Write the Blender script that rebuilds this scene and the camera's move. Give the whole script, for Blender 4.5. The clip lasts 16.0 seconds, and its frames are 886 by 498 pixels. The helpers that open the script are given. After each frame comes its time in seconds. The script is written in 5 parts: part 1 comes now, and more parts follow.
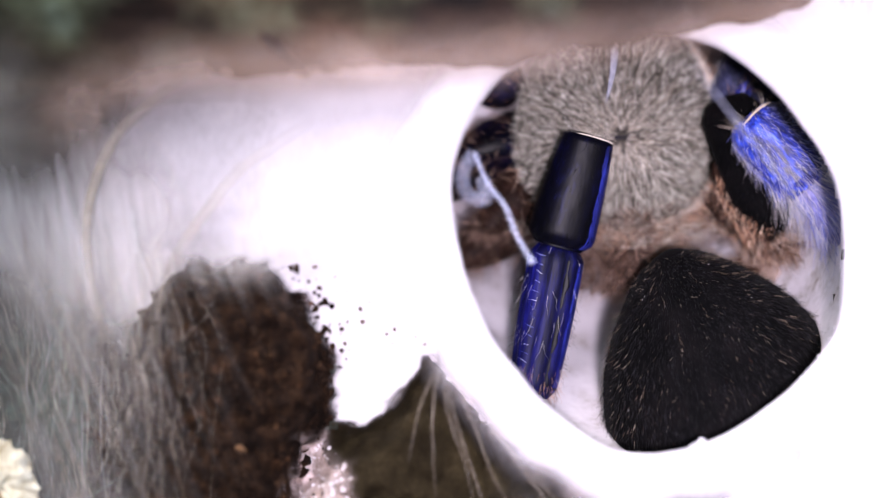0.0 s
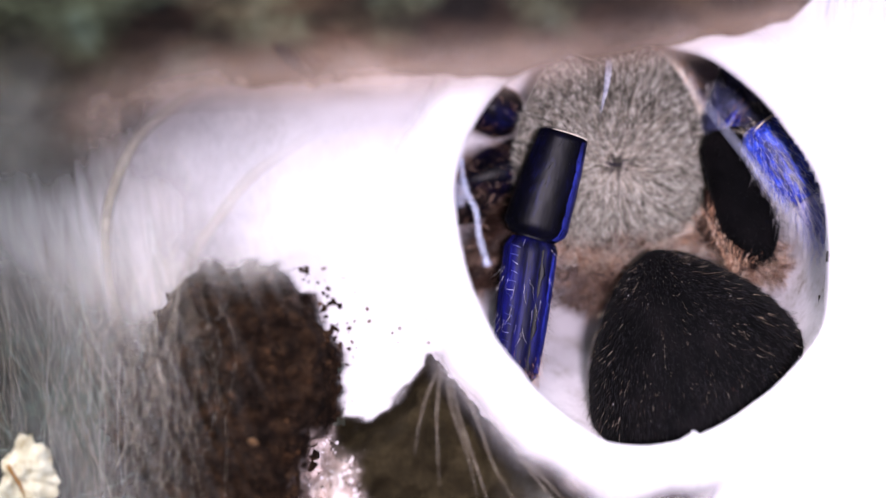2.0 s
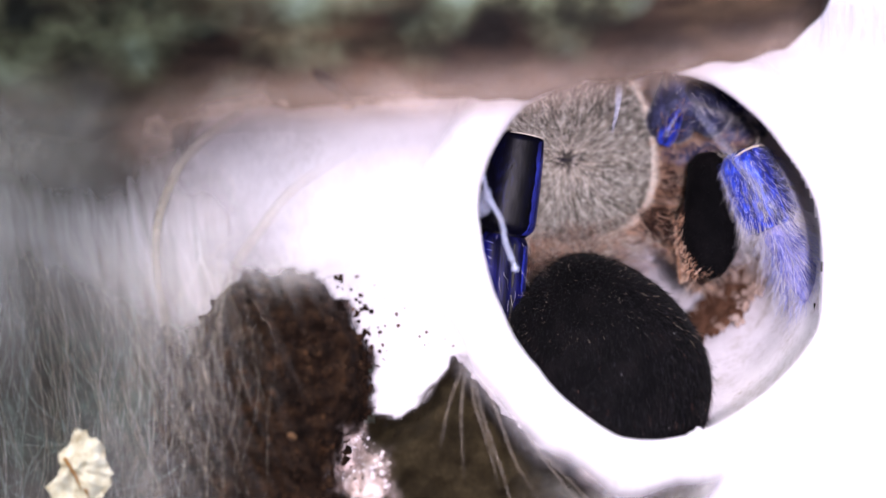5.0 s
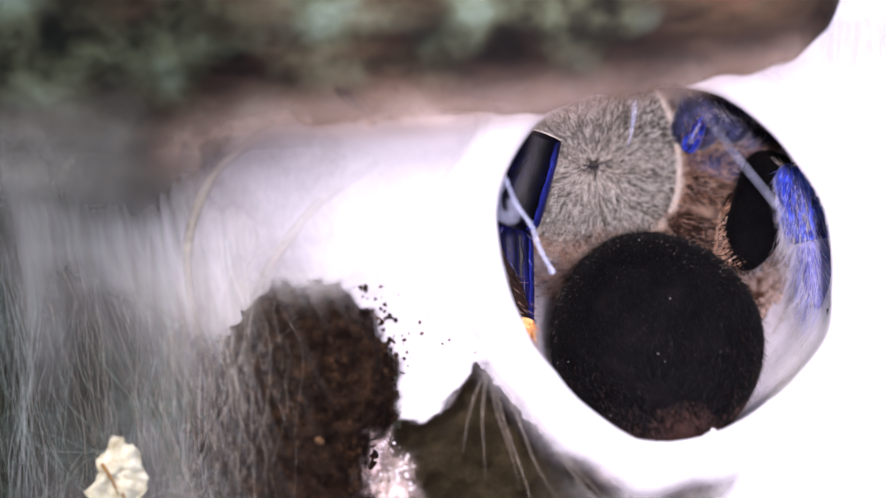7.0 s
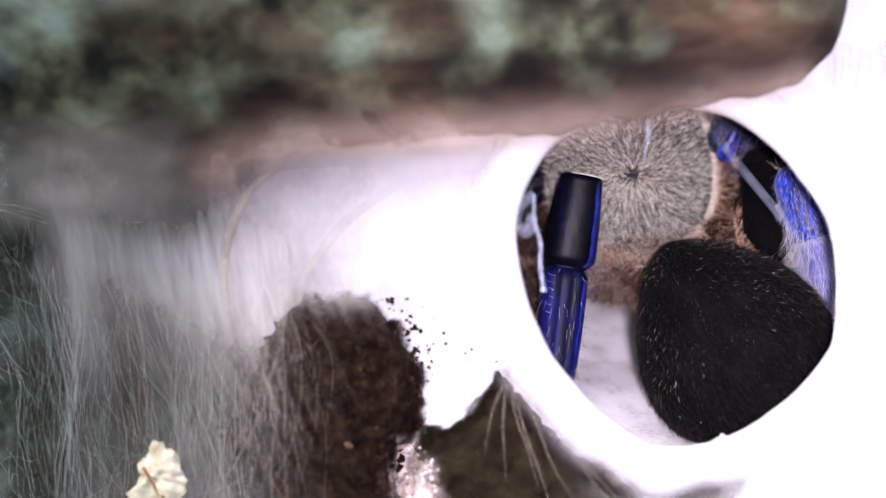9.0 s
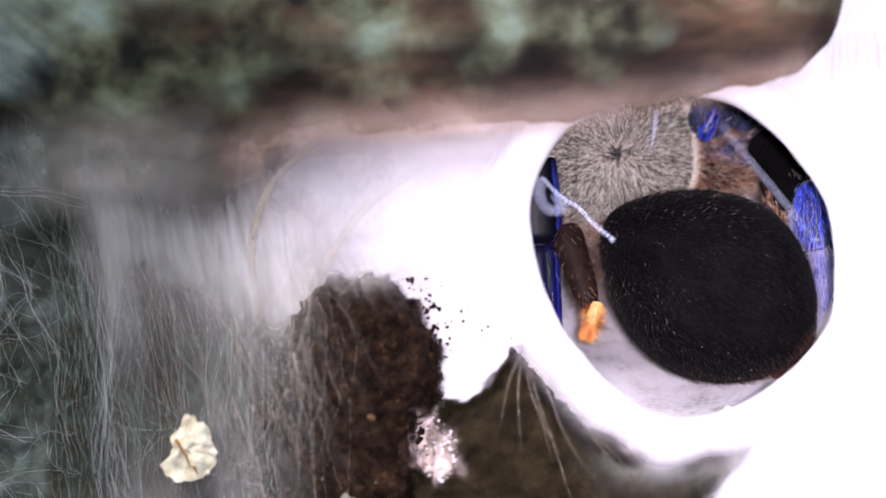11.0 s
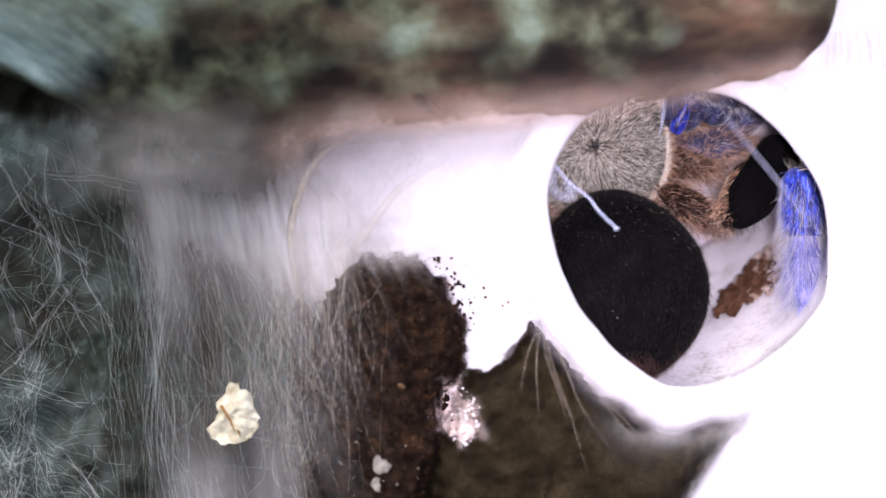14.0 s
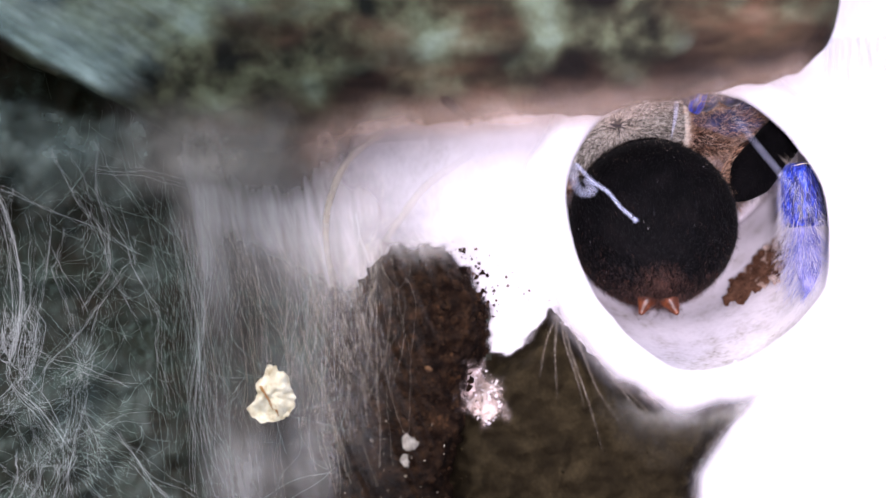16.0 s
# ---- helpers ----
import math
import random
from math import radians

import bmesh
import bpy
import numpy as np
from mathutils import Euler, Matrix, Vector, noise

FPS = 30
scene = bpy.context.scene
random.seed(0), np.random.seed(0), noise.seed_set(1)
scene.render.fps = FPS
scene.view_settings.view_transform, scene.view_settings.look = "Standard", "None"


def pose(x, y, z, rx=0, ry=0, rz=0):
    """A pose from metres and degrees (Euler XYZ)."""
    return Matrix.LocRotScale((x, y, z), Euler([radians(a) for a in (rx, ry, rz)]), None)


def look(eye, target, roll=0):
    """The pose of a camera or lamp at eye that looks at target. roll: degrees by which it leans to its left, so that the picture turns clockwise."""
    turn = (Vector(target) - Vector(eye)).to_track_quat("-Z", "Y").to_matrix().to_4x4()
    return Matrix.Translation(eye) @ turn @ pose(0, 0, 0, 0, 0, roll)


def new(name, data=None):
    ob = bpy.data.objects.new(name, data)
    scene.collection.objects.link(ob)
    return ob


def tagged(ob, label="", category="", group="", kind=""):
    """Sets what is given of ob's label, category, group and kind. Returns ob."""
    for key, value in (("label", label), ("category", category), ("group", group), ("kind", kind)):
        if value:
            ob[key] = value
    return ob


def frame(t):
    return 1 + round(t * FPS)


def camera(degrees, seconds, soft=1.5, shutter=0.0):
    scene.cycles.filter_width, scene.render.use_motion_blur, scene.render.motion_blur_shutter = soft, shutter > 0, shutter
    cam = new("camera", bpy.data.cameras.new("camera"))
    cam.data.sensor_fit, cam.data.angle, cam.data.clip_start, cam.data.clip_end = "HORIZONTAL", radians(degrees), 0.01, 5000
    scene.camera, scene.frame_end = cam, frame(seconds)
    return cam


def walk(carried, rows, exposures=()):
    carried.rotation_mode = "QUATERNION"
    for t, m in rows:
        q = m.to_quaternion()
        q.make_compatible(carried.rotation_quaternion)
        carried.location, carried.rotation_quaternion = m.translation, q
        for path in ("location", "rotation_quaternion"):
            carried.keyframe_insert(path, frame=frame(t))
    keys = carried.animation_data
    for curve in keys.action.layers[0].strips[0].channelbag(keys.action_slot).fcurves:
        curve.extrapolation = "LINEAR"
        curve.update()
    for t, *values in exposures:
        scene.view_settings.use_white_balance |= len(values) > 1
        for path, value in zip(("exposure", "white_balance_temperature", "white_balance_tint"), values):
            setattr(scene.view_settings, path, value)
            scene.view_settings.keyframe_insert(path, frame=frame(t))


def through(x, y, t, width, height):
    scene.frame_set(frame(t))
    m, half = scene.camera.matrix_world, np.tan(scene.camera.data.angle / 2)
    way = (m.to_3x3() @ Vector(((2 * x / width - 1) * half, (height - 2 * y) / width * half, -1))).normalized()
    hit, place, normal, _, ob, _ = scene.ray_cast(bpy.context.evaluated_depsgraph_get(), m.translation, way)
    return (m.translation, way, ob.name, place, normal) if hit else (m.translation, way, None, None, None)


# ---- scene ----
# camera, carried back by hand from a burrow mouth; rows: seconds, metres, tilt up, turn right, roll in degrees
PATH = [
    (0.0, 0.0044, -0.18483, 0.00467, -0.944, 3.496, 0.634),
    (0.5, 0.00346, -0.18657, 0.00446, -0.749, 3.662, 0.555),
    (1.0, 0.00306, -0.18874, 0.0061, -0.702, 4.04, 0.605),
    (1.5, 0.0014, -0.19051, 0.00492, -0.752, 4.05, 0.799),
    (2.0, 0.00195, -0.19321, 0.00201, -0.046, 3.987, 0.554),
    (2.5, 0.00119, -0.19473, 0.00503, -0.646, 3.635, 0.668),
    (3.0, -0.00052, -0.19678, 0.00614, -0.441, 4.082, 0.518),
    (3.5, -0.0007, -0.19909, 0.00313, 0.162, 3.762, 0.506),
    (4.0, -0.0029, -0.20122, 0.00086, 0.466, 3.972, 0.727),
    (4.2, -0.00279, -0.20304, -0.00061, 0.589, 4.085, 0.698),
    (6.5, 0.00133, -0.21455, -0.00049, 1.406, 3.066, 0.056),
    (7.0, 0.00194, -0.21661, -0.0023, 1.638, 2.347, 0.02),
    (7.5, 0.00352, -0.21992, -0.00417, 1.754, 1.866, -0.129),
    (8.0, 0.0046, -0.22266, -0.00626, 2.384, 1.332, -0.075),
    (8.5, 0.00208, -0.2268, -0.00213, 1.616, 1.914, -0.239),
    (9.0, 0.00343, -0.2282, -0.00146, 1.738, 1.23, -0.056),
    (11.5, 0.00121, -0.2438, -0.00506, 1.94, 0.965, -0.257),
    (12.0, -0.00448, -0.24752, 3e-05, 0.925, 1.952, -0.231),
    (12.5, -0.00013, -0.24971, 0.00163, 0.719, 0.752, -0.31),
    (13.0, -0.00157, -0.25355, 0.00306, 0.29, 1.119, -0.22),
    (13.5, -0.00296, -0.25672, 0.00024, 0.572, 1.439, -0.289),
    (14.0, -0.00036, -0.25975, -0.00116, 0.505, 0.816, -0.155),
    (14.5, -0.00074, -0.26481, -0.00111, 0.226, 0.911, -0.307),
    (15.0, -0.0022, -0.26941, -0.00034, 0.222, 1.214, -0.054),
    (15.5, -0.0031, -0.27398, -0.00162, 0.344, 1.006, 0.134),
    (16.0, -0.0, -0.27733, -0.0, 0.0, -0.0, -0.0),
]

def eye_pose(x, y, z, up, right, roll):
    u, r = radians(up), radians(right)
    way = Vector((math.sin(r) * math.cos(u), math.cos(r) * math.cos(u), math.sin(u)))
    return look((x, y, z), Vector((x, y, z)) + way, roll)


cam = camera(24.0, 16.0, soft=1.3)
walk(cam, [(t, eye_pose(*p)) for t, *p in PATH], [(0, 1.25, 6230, 13), (16, 1.25, 6230, 13)])

# ---- light: weak sky through the trees and one hand torch ----
world = bpy.data.worlds.new("sky")
scene.world = world
world.use_nodes = True
wn = world.node_tree.nodes
sky = wn.new("ShaderNodeTexSky")
sky.sky_type, sky.sun_disc = "NISHITA", False
sky.sun_elevation, sky.sun_rotation = radians(50), radians(200)
sky.dust_density, sky.air_density = 3.0, 0.9
world.node_tree.links.new(sky.outputs[0], wn["Background"].inputs[0])
wn["Background"].inputs[1].default_value = 0.14

torch = new("torch_light", bpy.data.lights.new("torch_light", "SPOT"))
torch.data.energy = 3.1
torch.data.color = (1.0, 0.87, 0.97)
torch.data.spot_size, torch.data.spot_blend = radians(26.5), 1.0
torch.data.shadow_soft_size = 0.008
torch.matrix_world = look((0.008, -0.30, -0.003), (0.042, 0.0, -0.004))

# ---- materials ----
MM = 0.001


def material(name, colours, scale=1.0, rough=0.8, bump=0.3, stretch=(1, 1, 1), lean=0.0, detail=6.0, metal=0.0, fine=8.0,
             lo=0.3, hi=0.7, density=None, sheen=0.0, spec=0.3, fine_mix=0.35, warp=0.0, uneven=2.4, through=0.0, strands=False):
    """colours: stops of a ramp over noise of that many cycles per millimetre; density: name of an attribute that thins the surface; strands: each hair takes its own stop."""
    m = bpy.data.materials.new(name)
    m.use_nodes = True
    nt = m.node_tree
    n, ln = nt.nodes, nt.links.new
    bsdf, out = n["Principled BSDF"], n["Material Output"]
    co = n.new("ShaderNodeTexCoord")
    mp = n.new("ShaderNodeMapping")
    mp.inputs["Scale"].default_value = [1000 * s for s in stretch]
    if lean:
        turn = n.new("ShaderNodeVectorRotate")
        turn.rotation_type = "Y_AXIS"
        turn.inputs["Angle"].default_value = radians(lean)
        ln(co.outputs["Object"], turn.inputs["Vector"])
        ln(turn.outputs[0], mp.inputs["Vector"])
    else:
        ln(co.outputs["Object"], mp.inputs["Vector"])
    a = n.new("ShaderNodeTexNoise")
    a.inputs["Scale"].default_value, a.inputs["Detail"].default_value = scale, detail
    a.inputs["Distortion"].default_value = warp
    b = n.new("ShaderNodeTexNoise")
    b.inputs["Scale"].default_value, b.inputs["Detail"].default_value = scale * fine, 3.0
    ln(mp.outputs[0], a.inputs["Vector"])
    ln(mp.outputs[0], b.inputs["Vector"])
    mx = n.new("ShaderNodeMix")
    mx.inputs[0].default_value = fine_mix
    ln(a.outputs[0], mx.inputs[2])
    ln(b.outputs[0], mx.inputs[3])
    ramp = n.new("ShaderNodeValToRGB")
    el = ramp.color_ramp.elements
    while len(el) < len(colours):
        el.new(0.5)
    for i, (e, c) in enumerate(zip(el, colours)):
        e.position = lo + (hi - lo) * i / max(1, len(colours) - 1)
        e.color = (*c, 1)
    if strands:
        ln(n.new("ShaderNodeNewGeometry").outputs["Random Per Island"], ramp.inputs[0])
    else:
        ln(mx.outputs[0], ramp.inputs[0])
    ln(ramp.outputs[0], bsdf.inputs["Base Color"])
    bsdf.inputs["Roughness"].default_value = rough
    bsdf.inputs["Metallic"].default_value = metal
    bsdf.inputs["Specular IOR Level"].default_value = spec
    if sheen:
        bsdf.inputs["Sheen Weight"].default_value = sheen
        bsdf.inputs["Sheen Roughness"].default_value = 0.4
    if bump:
        bp = n.new("ShaderNodeBump")
        bp.inputs["Strength"].default_value, bp.inputs["Distance"].default_value = bump, 0.0004
        ln(mx.outputs[0], bp.inputs["Height"])
        ln(bp.outputs[0], bsdf.inputs["Normal"])
    surface = bsdf.outputs[0]
    if through:
        back, both = n.new("ShaderNodeBsdfTranslucent"), n.new("ShaderNodeMixShader")
        ln(ramp.outputs[0], back.inputs["Color"])
        both.inputs[0].default_value = through
        ln(bsdf.outputs[0], both.inputs[1])
        ln(back.outputs[0], both.inputs[2])
        surface = both.outputs[0]
        ln(surface, out.inputs["Surface"])
    if density:
        at = n.new("ShaderNodeAttribute")
        at.attribute_name = density
        sub = n.new("ShaderNodeMath")
        sub.operation = "MULTIPLY_ADD"
        ln(mx.outputs[0], sub.inputs[0])
        sub.inputs[1].default_value, sub.inputs[2].default_value = uneven, -uneven / 2
        add = n.new("ShaderNodeMath")
        add.operation, add.use_clamp = "ADD", True
        ln(sub.outputs[0], add.inputs[0])
        ln(at.outputs["Fac"], add.inputs[1])
        mul = n.new("ShaderNodeMath")
        mul.operation, mul.use_clamp = "MULTIPLY", True
        sm = n.new("ShaderNodeMath")
        sm.operation, sm.use_clamp = "MULTIPLY", True
        ln(at.outputs["Fac"], sm.inputs[0])
        sm.inputs[1].default_value = 1.6
        ln(add.outputs[0], mul.inputs[0])
        ln(sm.outputs[0], mul.inputs[1])
        clear = n.new("ShaderNodeBsdfTransparent")
        mix = n.new("ShaderNodeMixShader")
        ln(mul.outputs[0], mix.inputs[0])
        ln(clear.outputs[0], mix.inputs[1])
        ln(surface, mix.inputs[2])
        ln(mix.outputs[0], out.inputs["Surface"])
    return m


BARK = material("mossy_bark", [(.004, .005, .004), (.022, .018, .012), (.024, .029, .021), (.065, .09, .075)], .11, .85, .5,
                fine=7, lo=.33, hi=.68, spec=.12)


def log_material():
    """Green lichen bark that turns to bare brown wood towards the broken end."""
    m = bpy.data.materials.new("lichen_bark")
    m.use_nodes = True
    n, ln = m.node_tree.nodes, m.node_tree.links.new
    bsdf = n["Principled BSDF"]
    co = n.new("ShaderNodeTexCoord")
    sep = n.new("ShaderNodeSeparateXYZ")
    ln(co.outputs["Object"], sep.inputs[0])

    def blotch(scale, detail, offset, stretch=(1, 1, 1)):
        mp, t = n.new("ShaderNodeMapping"), n.new("ShaderNodeTexNoise")
        mp.inputs["Location"].default_value = (offset, offset, 0)
        mp.inputs["Scale"].default_value = [1000 * s for s in stretch]
        t.inputs["Scale"].default_value, t.inputs["Detail"].default_value, t.inputs["Distortion"].default_value = scale, detail, .12
        ln(co.outputs["Object"], mp.inputs[0])
        ln(mp.outputs[0], t.inputs["Vector"])
        return t.outputs[0]

    def ramp(value, stops):
        r = n.new("ShaderNodeValToRGB")
        el = r.color_ramp.elements
        while len(el) < len(stops):
            el.new(.5)
        for e, (p, c) in zip(el, stops):
            e.position, e.color = p, (*c, 1)
        ln(value, r.inputs[0])
        return r.outputs[0]

    green = ramp(blotch(.16, 5, 0), [(.34, (0.005, 0.0063, 0.005)), (.43, (0.035, 0.0375, 0.0225)), (.51, (0.0775, 0.0875, 0.0525)), (.6, (0.1187, 0.1438, 0.0938)), (.68, (0.1625, 0.2063, 0.15)), (.77, (0.2, 0.26, 0.21))])
    brown = ramp(blotch(.1, 3, 7, (.5, 1, 1.2)), [(.38, (.0035, .0022, .002)), (.46, (.019, .011, .0075)), (.52, (.04, .026, .016)), (.58, (.075, .043, .026)), (.68, (.14, .085, .06))])
    k = n.new("ShaderNodeMath")
    k.operation = "MULTIPLY_ADD"
    k.inputs[1].default_value, k.inputs[2].default_value = 12.0, .28
    ln(sep.outputs["X"], k.inputs[0])
    j = n.new("ShaderNodeMath")
    j.operation, j.use_clamp = "MULTIPLY_ADD", True
    j.inputs[1].default_value = 3.2
    spots = n.new("ShaderNodeMath")
    spots.operation = "SUBTRACT"
    spots.inputs[1].default_value = .45
    ln(blotch(.09, 2, 3), spots.inputs[0])
    ln(spots.outputs[0], j.inputs[0])
    # bare wood along the underside, which rises towards the broken end
    rise, low, worn = n.new("ShaderNodeMath"), n.new("ShaderNodeMath"), n.new("ShaderNodeMath")
    rise.operation, low.operation, worn.operation = "MULTIPLY_ADD", "MULTIPLY_ADD", "ADD"
    rise.inputs[1].default_value = -.13
    ln(sep.outputs["X"], rise.inputs[0])
    ln(sep.outputs["Z"], rise.inputs[2])
    low.use_clamp = True
    low.inputs[1].default_value, low.inputs[2].default_value = -90.0, 2.2
    ln(rise.outputs[0], low.inputs[0])
    ln(k.outputs[0], worn.inputs[0])
    ln(low.outputs[0], worn.inputs[1])
    ln(worn.outputs[0], j.inputs[2])
    mix = n.new("ShaderNodeMix")
    mix.data_type = "RGBA"
    ln(j.outputs[0], mix.inputs["Factor"])
    ln(green, mix.inputs[6])
    ln(brown, mix.inputs[7])
    ln(mix.outputs[2], bsdf.inputs["Base Color"])
    bsdf.inputs["Roughness"].default_value, bsdf.inputs["Specular IOR Level"].default_value = .9, .2
    bump = n.new("ShaderNodeBump")
    bump.inputs["Strength"].default_value, bump.inputs["Distance"].default_value = .7, .0012
    ln(blotch(.35, 4, 5), bump.inputs["Height"])
    ln(bump.outputs[0], bsdf.inputs["Normal"])
    return m


LEDGE = log_material()
SOIL = material("crumbly_soil", [(.003, .0018, .0012), (.0095, .0053, .0034), (.024, .0128, .0068), (.08, .038, .017)], .5, .95, .8, fine=6,
                lo=.34, hi=.72, spec=.07)
MUD = material("olive_mud", [(.0048, .0033, .0016), (.0125, .0092, .0044), (.029, .022, .011)], .25, .9, .6, fine=9, spec=.06)
SILK = material("white_silk", [(.74, .71, .75), (.79, .76, .81), (.83, .8, .84)], .2, .7, .05, stretch=(1, 1, .5), density="weave",
                sheen=.2, uneven=.3, through=.35)
LINING = material("silk_lining", [(.35, .3, .27), (.62, .58, .6), (.74, .7, .75), (.8, .76, .81)], .22, .8, .3, fine=6, lo=.3, hi=.6)
VEIL = material("silk_veil", [(.44, .4, .38), (.64, .61, .61), (.78, .75, .78)], .3, .75, 0, stretch=(1.2, 1, .09), density="weave",
                fine=4, fine_mix=.35, warp=1.6, uneven=.6, lean=7)
SLANT_VEIL = material("slanting_silk_veil", [(.4, .36, .32), (.58, .55, .52), (.7, .68, .68)], .35, .75, 0, stretch=(1.6, 1, .06), density="weave",
                      fine=4, fine_mix=.4, warp=2.2, uneven=1.1, lean=24)
HAZE = material("silk_haze", [(.36, .25, .19), (.6, .47, .42)], .15, .8, 0, density="weave", uneven=.35)
GREY_HAZE = material("grey_silk_haze", [(.36, .355, .325), (.52, .5, .47)], .12, .8, 0, stretch=(1.3, 1, .5), density="weave", uneven=.5)
GAUZE = material("teal_grey_gauze", [(.12, .19, .18), (.2, .29, .28), (.36, .47, .46)], .3, .75, 0, stretch=(.16, 1, 1.2), density="weave",
                 fine=5, fine_mix=.45, warp=.6, uneven=1.2, lean=-30)
GREEN_VEIL = material("green_grey_silk", [(.28, .38, .34), (.38, .49, .45), (.5, .61, .57)], .2, .75, 0, stretch=(1, 1, .7),
                      density="weave", fine=5, fine_mix=.3, warp=1.0, uneven=1.2)
THREAD = material("silk_thread", [(.55, .55, .55), (.75, .75, .77)], .4, .6, 0)
SOFT_THREAD = material("thin_silk_strand", [(.52, .56, .8), (.66, .7, .9)], .6, .6, 0, density="weave", uneven=.5)
SOFT_CORD = material("thin_stained_silk", [(.6, .5, .4), (.75, .67, .58)], .5, .7, 0, density="weave", uneven=.6)
CORD = material("stained_silk", [(.45, .36, .26), (.62, .54, .44), (.7, .66, .6)], .5, .7, 0)
DIM_THREAD = material("grey_silk_thread", [(.3, .37, .33), (.52, .61, .56)], .4, .6, 0)
FLAKE = material("pale_husk", [(.48, .36, .18), (.7, .63, .45), (.8, .76, .62)], .45, .7, .4, fine=4, lo=.3, hi=.6)
STAIN = material("stained_lining", [(.12, .075, .055), (.28, .2, .16), (.5, .42, .4)], .5, .9, .4)
EARTH = material("bare_earth", [(.03, .013, .008), (.07, .034, .02), (.14, .075, .046)], .6, .95, .5, spec=.08)
AMBER = material("amber_soil", [(.05, .024, .009), (.12, .06, .022)], .6, .8, .3)
DULL_HUSK = material("dull_husk", [(.1, .09, .075), (.22, .2, .17), (.4, .38, .33)], .6, .8, .4, fine=4)
PINK_SILK = material("pinkish_silk", [(.35, .25, .22), (.58, .46, .43), (.74, .66, .66)], .5, .8, .3, fine=5, density="weave", uneven=1.4)
CRACK = material("husk_stain", [(.3, .14, .04), (.42, .22, .07)], .6, .8, .2)
BLACK = material("black_velvet", [(.0012, .0012, .0014), (.0025, .0024, .0028), (.006, .005, .0055)], .3, .85, .3, fine=10, spec=.02, sheen=.012)
RUFOUS = material("red_brown_cuticle", [(.02, .006, .003), (.1, .026, .01), (.26, .08, .03)], .7, .35, .3, spec=.4)
BROWN = material("rufous_cuticle", [(.005, .0025, .002), (.014, .007, .005), (.034, .016, .012)], .5, .6, .3, spec=.1)
SHIELD = material("olive_velvet", [(.02, .018, .013), (.04, .036, .027), (.085, .078, .064)], .22, .7, .5, fine=8, sheen=.12)
FOVEA = material("dark_groove", [(.006, .005, .009), (.016, .012, .02)], .8, .8, .2)
HAIR_OLIVE = material("olive_hair", [(.03, .027, .02), (.07, .064, .05), (.3, .28, .23), (.62, .59, .52), (.95, .93, .88)], 1.2, .4, 0, lo=0, hi=1, strands=True, spec=.5)
HAIR_BROWN = material("copper_hair", [(.06, .024, .014), (.3, .14, .08), (.65, .38, .24), (1.0, .8, .64)], 1.0, .4, 0, lo=0, hi=1, strands=True, spec=.5)
HAIR_RUFOUS = material("dark_rufous_hair", [(.006, .003, .003), (.022, .009, .007), (.06, .024, .018), (.15, .065, .045)], 1.0, .45, 0, lo=0, hi=1, strands=True)
HAIR_BLACK = material("black_hair", [(.002, .002, .002), (.007, .0065, .007)], 1.0, .7, 0, spec=.1)
HAIR_SOOT = material("soot_grey_fur", [(.002, .002, .0025), (.007, .0065, .0075), (.014, .013, .0165), (.036, .034, .042)], 1.3, .6, 0, lo=0, hi=1, strands=True, spec=.15)
HAIR_MIXED = material("mixed_copper_hair", [(.008, .004, .003), (.035, .015, .011), (.16, .08, .05), (.5, .29, .19), (1.0, .85, .72)], 2.2, .4, 0, lo=0, hi=1, strands=True, spec=.4)
HAIR_DARK = material("dark_copper_hair", [(.005, .0025, .002), (.018, .008, .006), (.05, .023, .015), (.16, .08, .05), (.75, .52, .4)], 1.0, .4, 0, lo=0, hi=1, strands=True, spec=.4)
HAIR_GOLD = material("golden_bristle", [(.05, .032, .022), (.16, .11, .075), (.4, .29, .2), (.8, .66, .52)], 1.0, .4, 0, lo=0, hi=1, strands=True, spec=.4)
HAIR_STRAW = material("straw_hair", [(.3, .25, .19), (.6, .53, .45), (.88, .82, .76)], 1.0, .4, 0, lo=0, hi=1, strands=True)
HAIR_PALE = material("pale_hair", [(.45, .42, .44), (.86, .83, .88)], 1.0, .4, 0, lo=0, hi=1, strands=True)
HAIR_LILAC = material("lilac_hair", [(.03, .04, .3), (.16, .19, .62), (.4, .42, .86), (.85, .85, .97)], 1.0, .4, 0, lo=0, hi=1, strands=True)
BLUE = material("blue_sheen_cuticle", [(.003, .003, .02), (.006, .009, .09), (.014, .03, .32), (.045, .1, .75), (.35, .45, 1.0)], .5, .4, .5,
                stretch=(2.2, 2.2, .6), fine=4, lo=.34, hi=.72, spec=.4, sheen=.1, warp=.8)
DEEP = material("deep_blue_cuticle", [(.001, .001, .007), (.0022, .0022, .024), (.005, .005, .085), (.014, .016, .22)], .4, .5, .25, stretch=(1.8, 1.8, .25), fine=5,
                lo=.36, hi=.74, spec=.12, warp=.5)
LILAC = material("lilac_grey_cuticle", [(.03, .03, .12), (.1, .1, .3), (.24, .23, .5), (.4, .36, .55)], .4, .6, .4, fine=6, lo=.34, hi=.68)
SLATE = material("slate_blue_velvet", [(.004, .005, .012), (.014, .016, .045), (.045, .05, .12), (.15, .13, .16)], .4, .65, .4, fine=6, sheen=.15, lo=.34, hi=.7)
FLANK = material("blue_flank_cuticle", [(.0015, .0015, .01), (.005, .006, .05), (.014, .018, .17), (.035, .05, .42)], .5, .42, .3, stretch=(1.6, 1.6, .3), fine=6,
                 lo=.32, hi=.7, spec=.25, warp=.7)
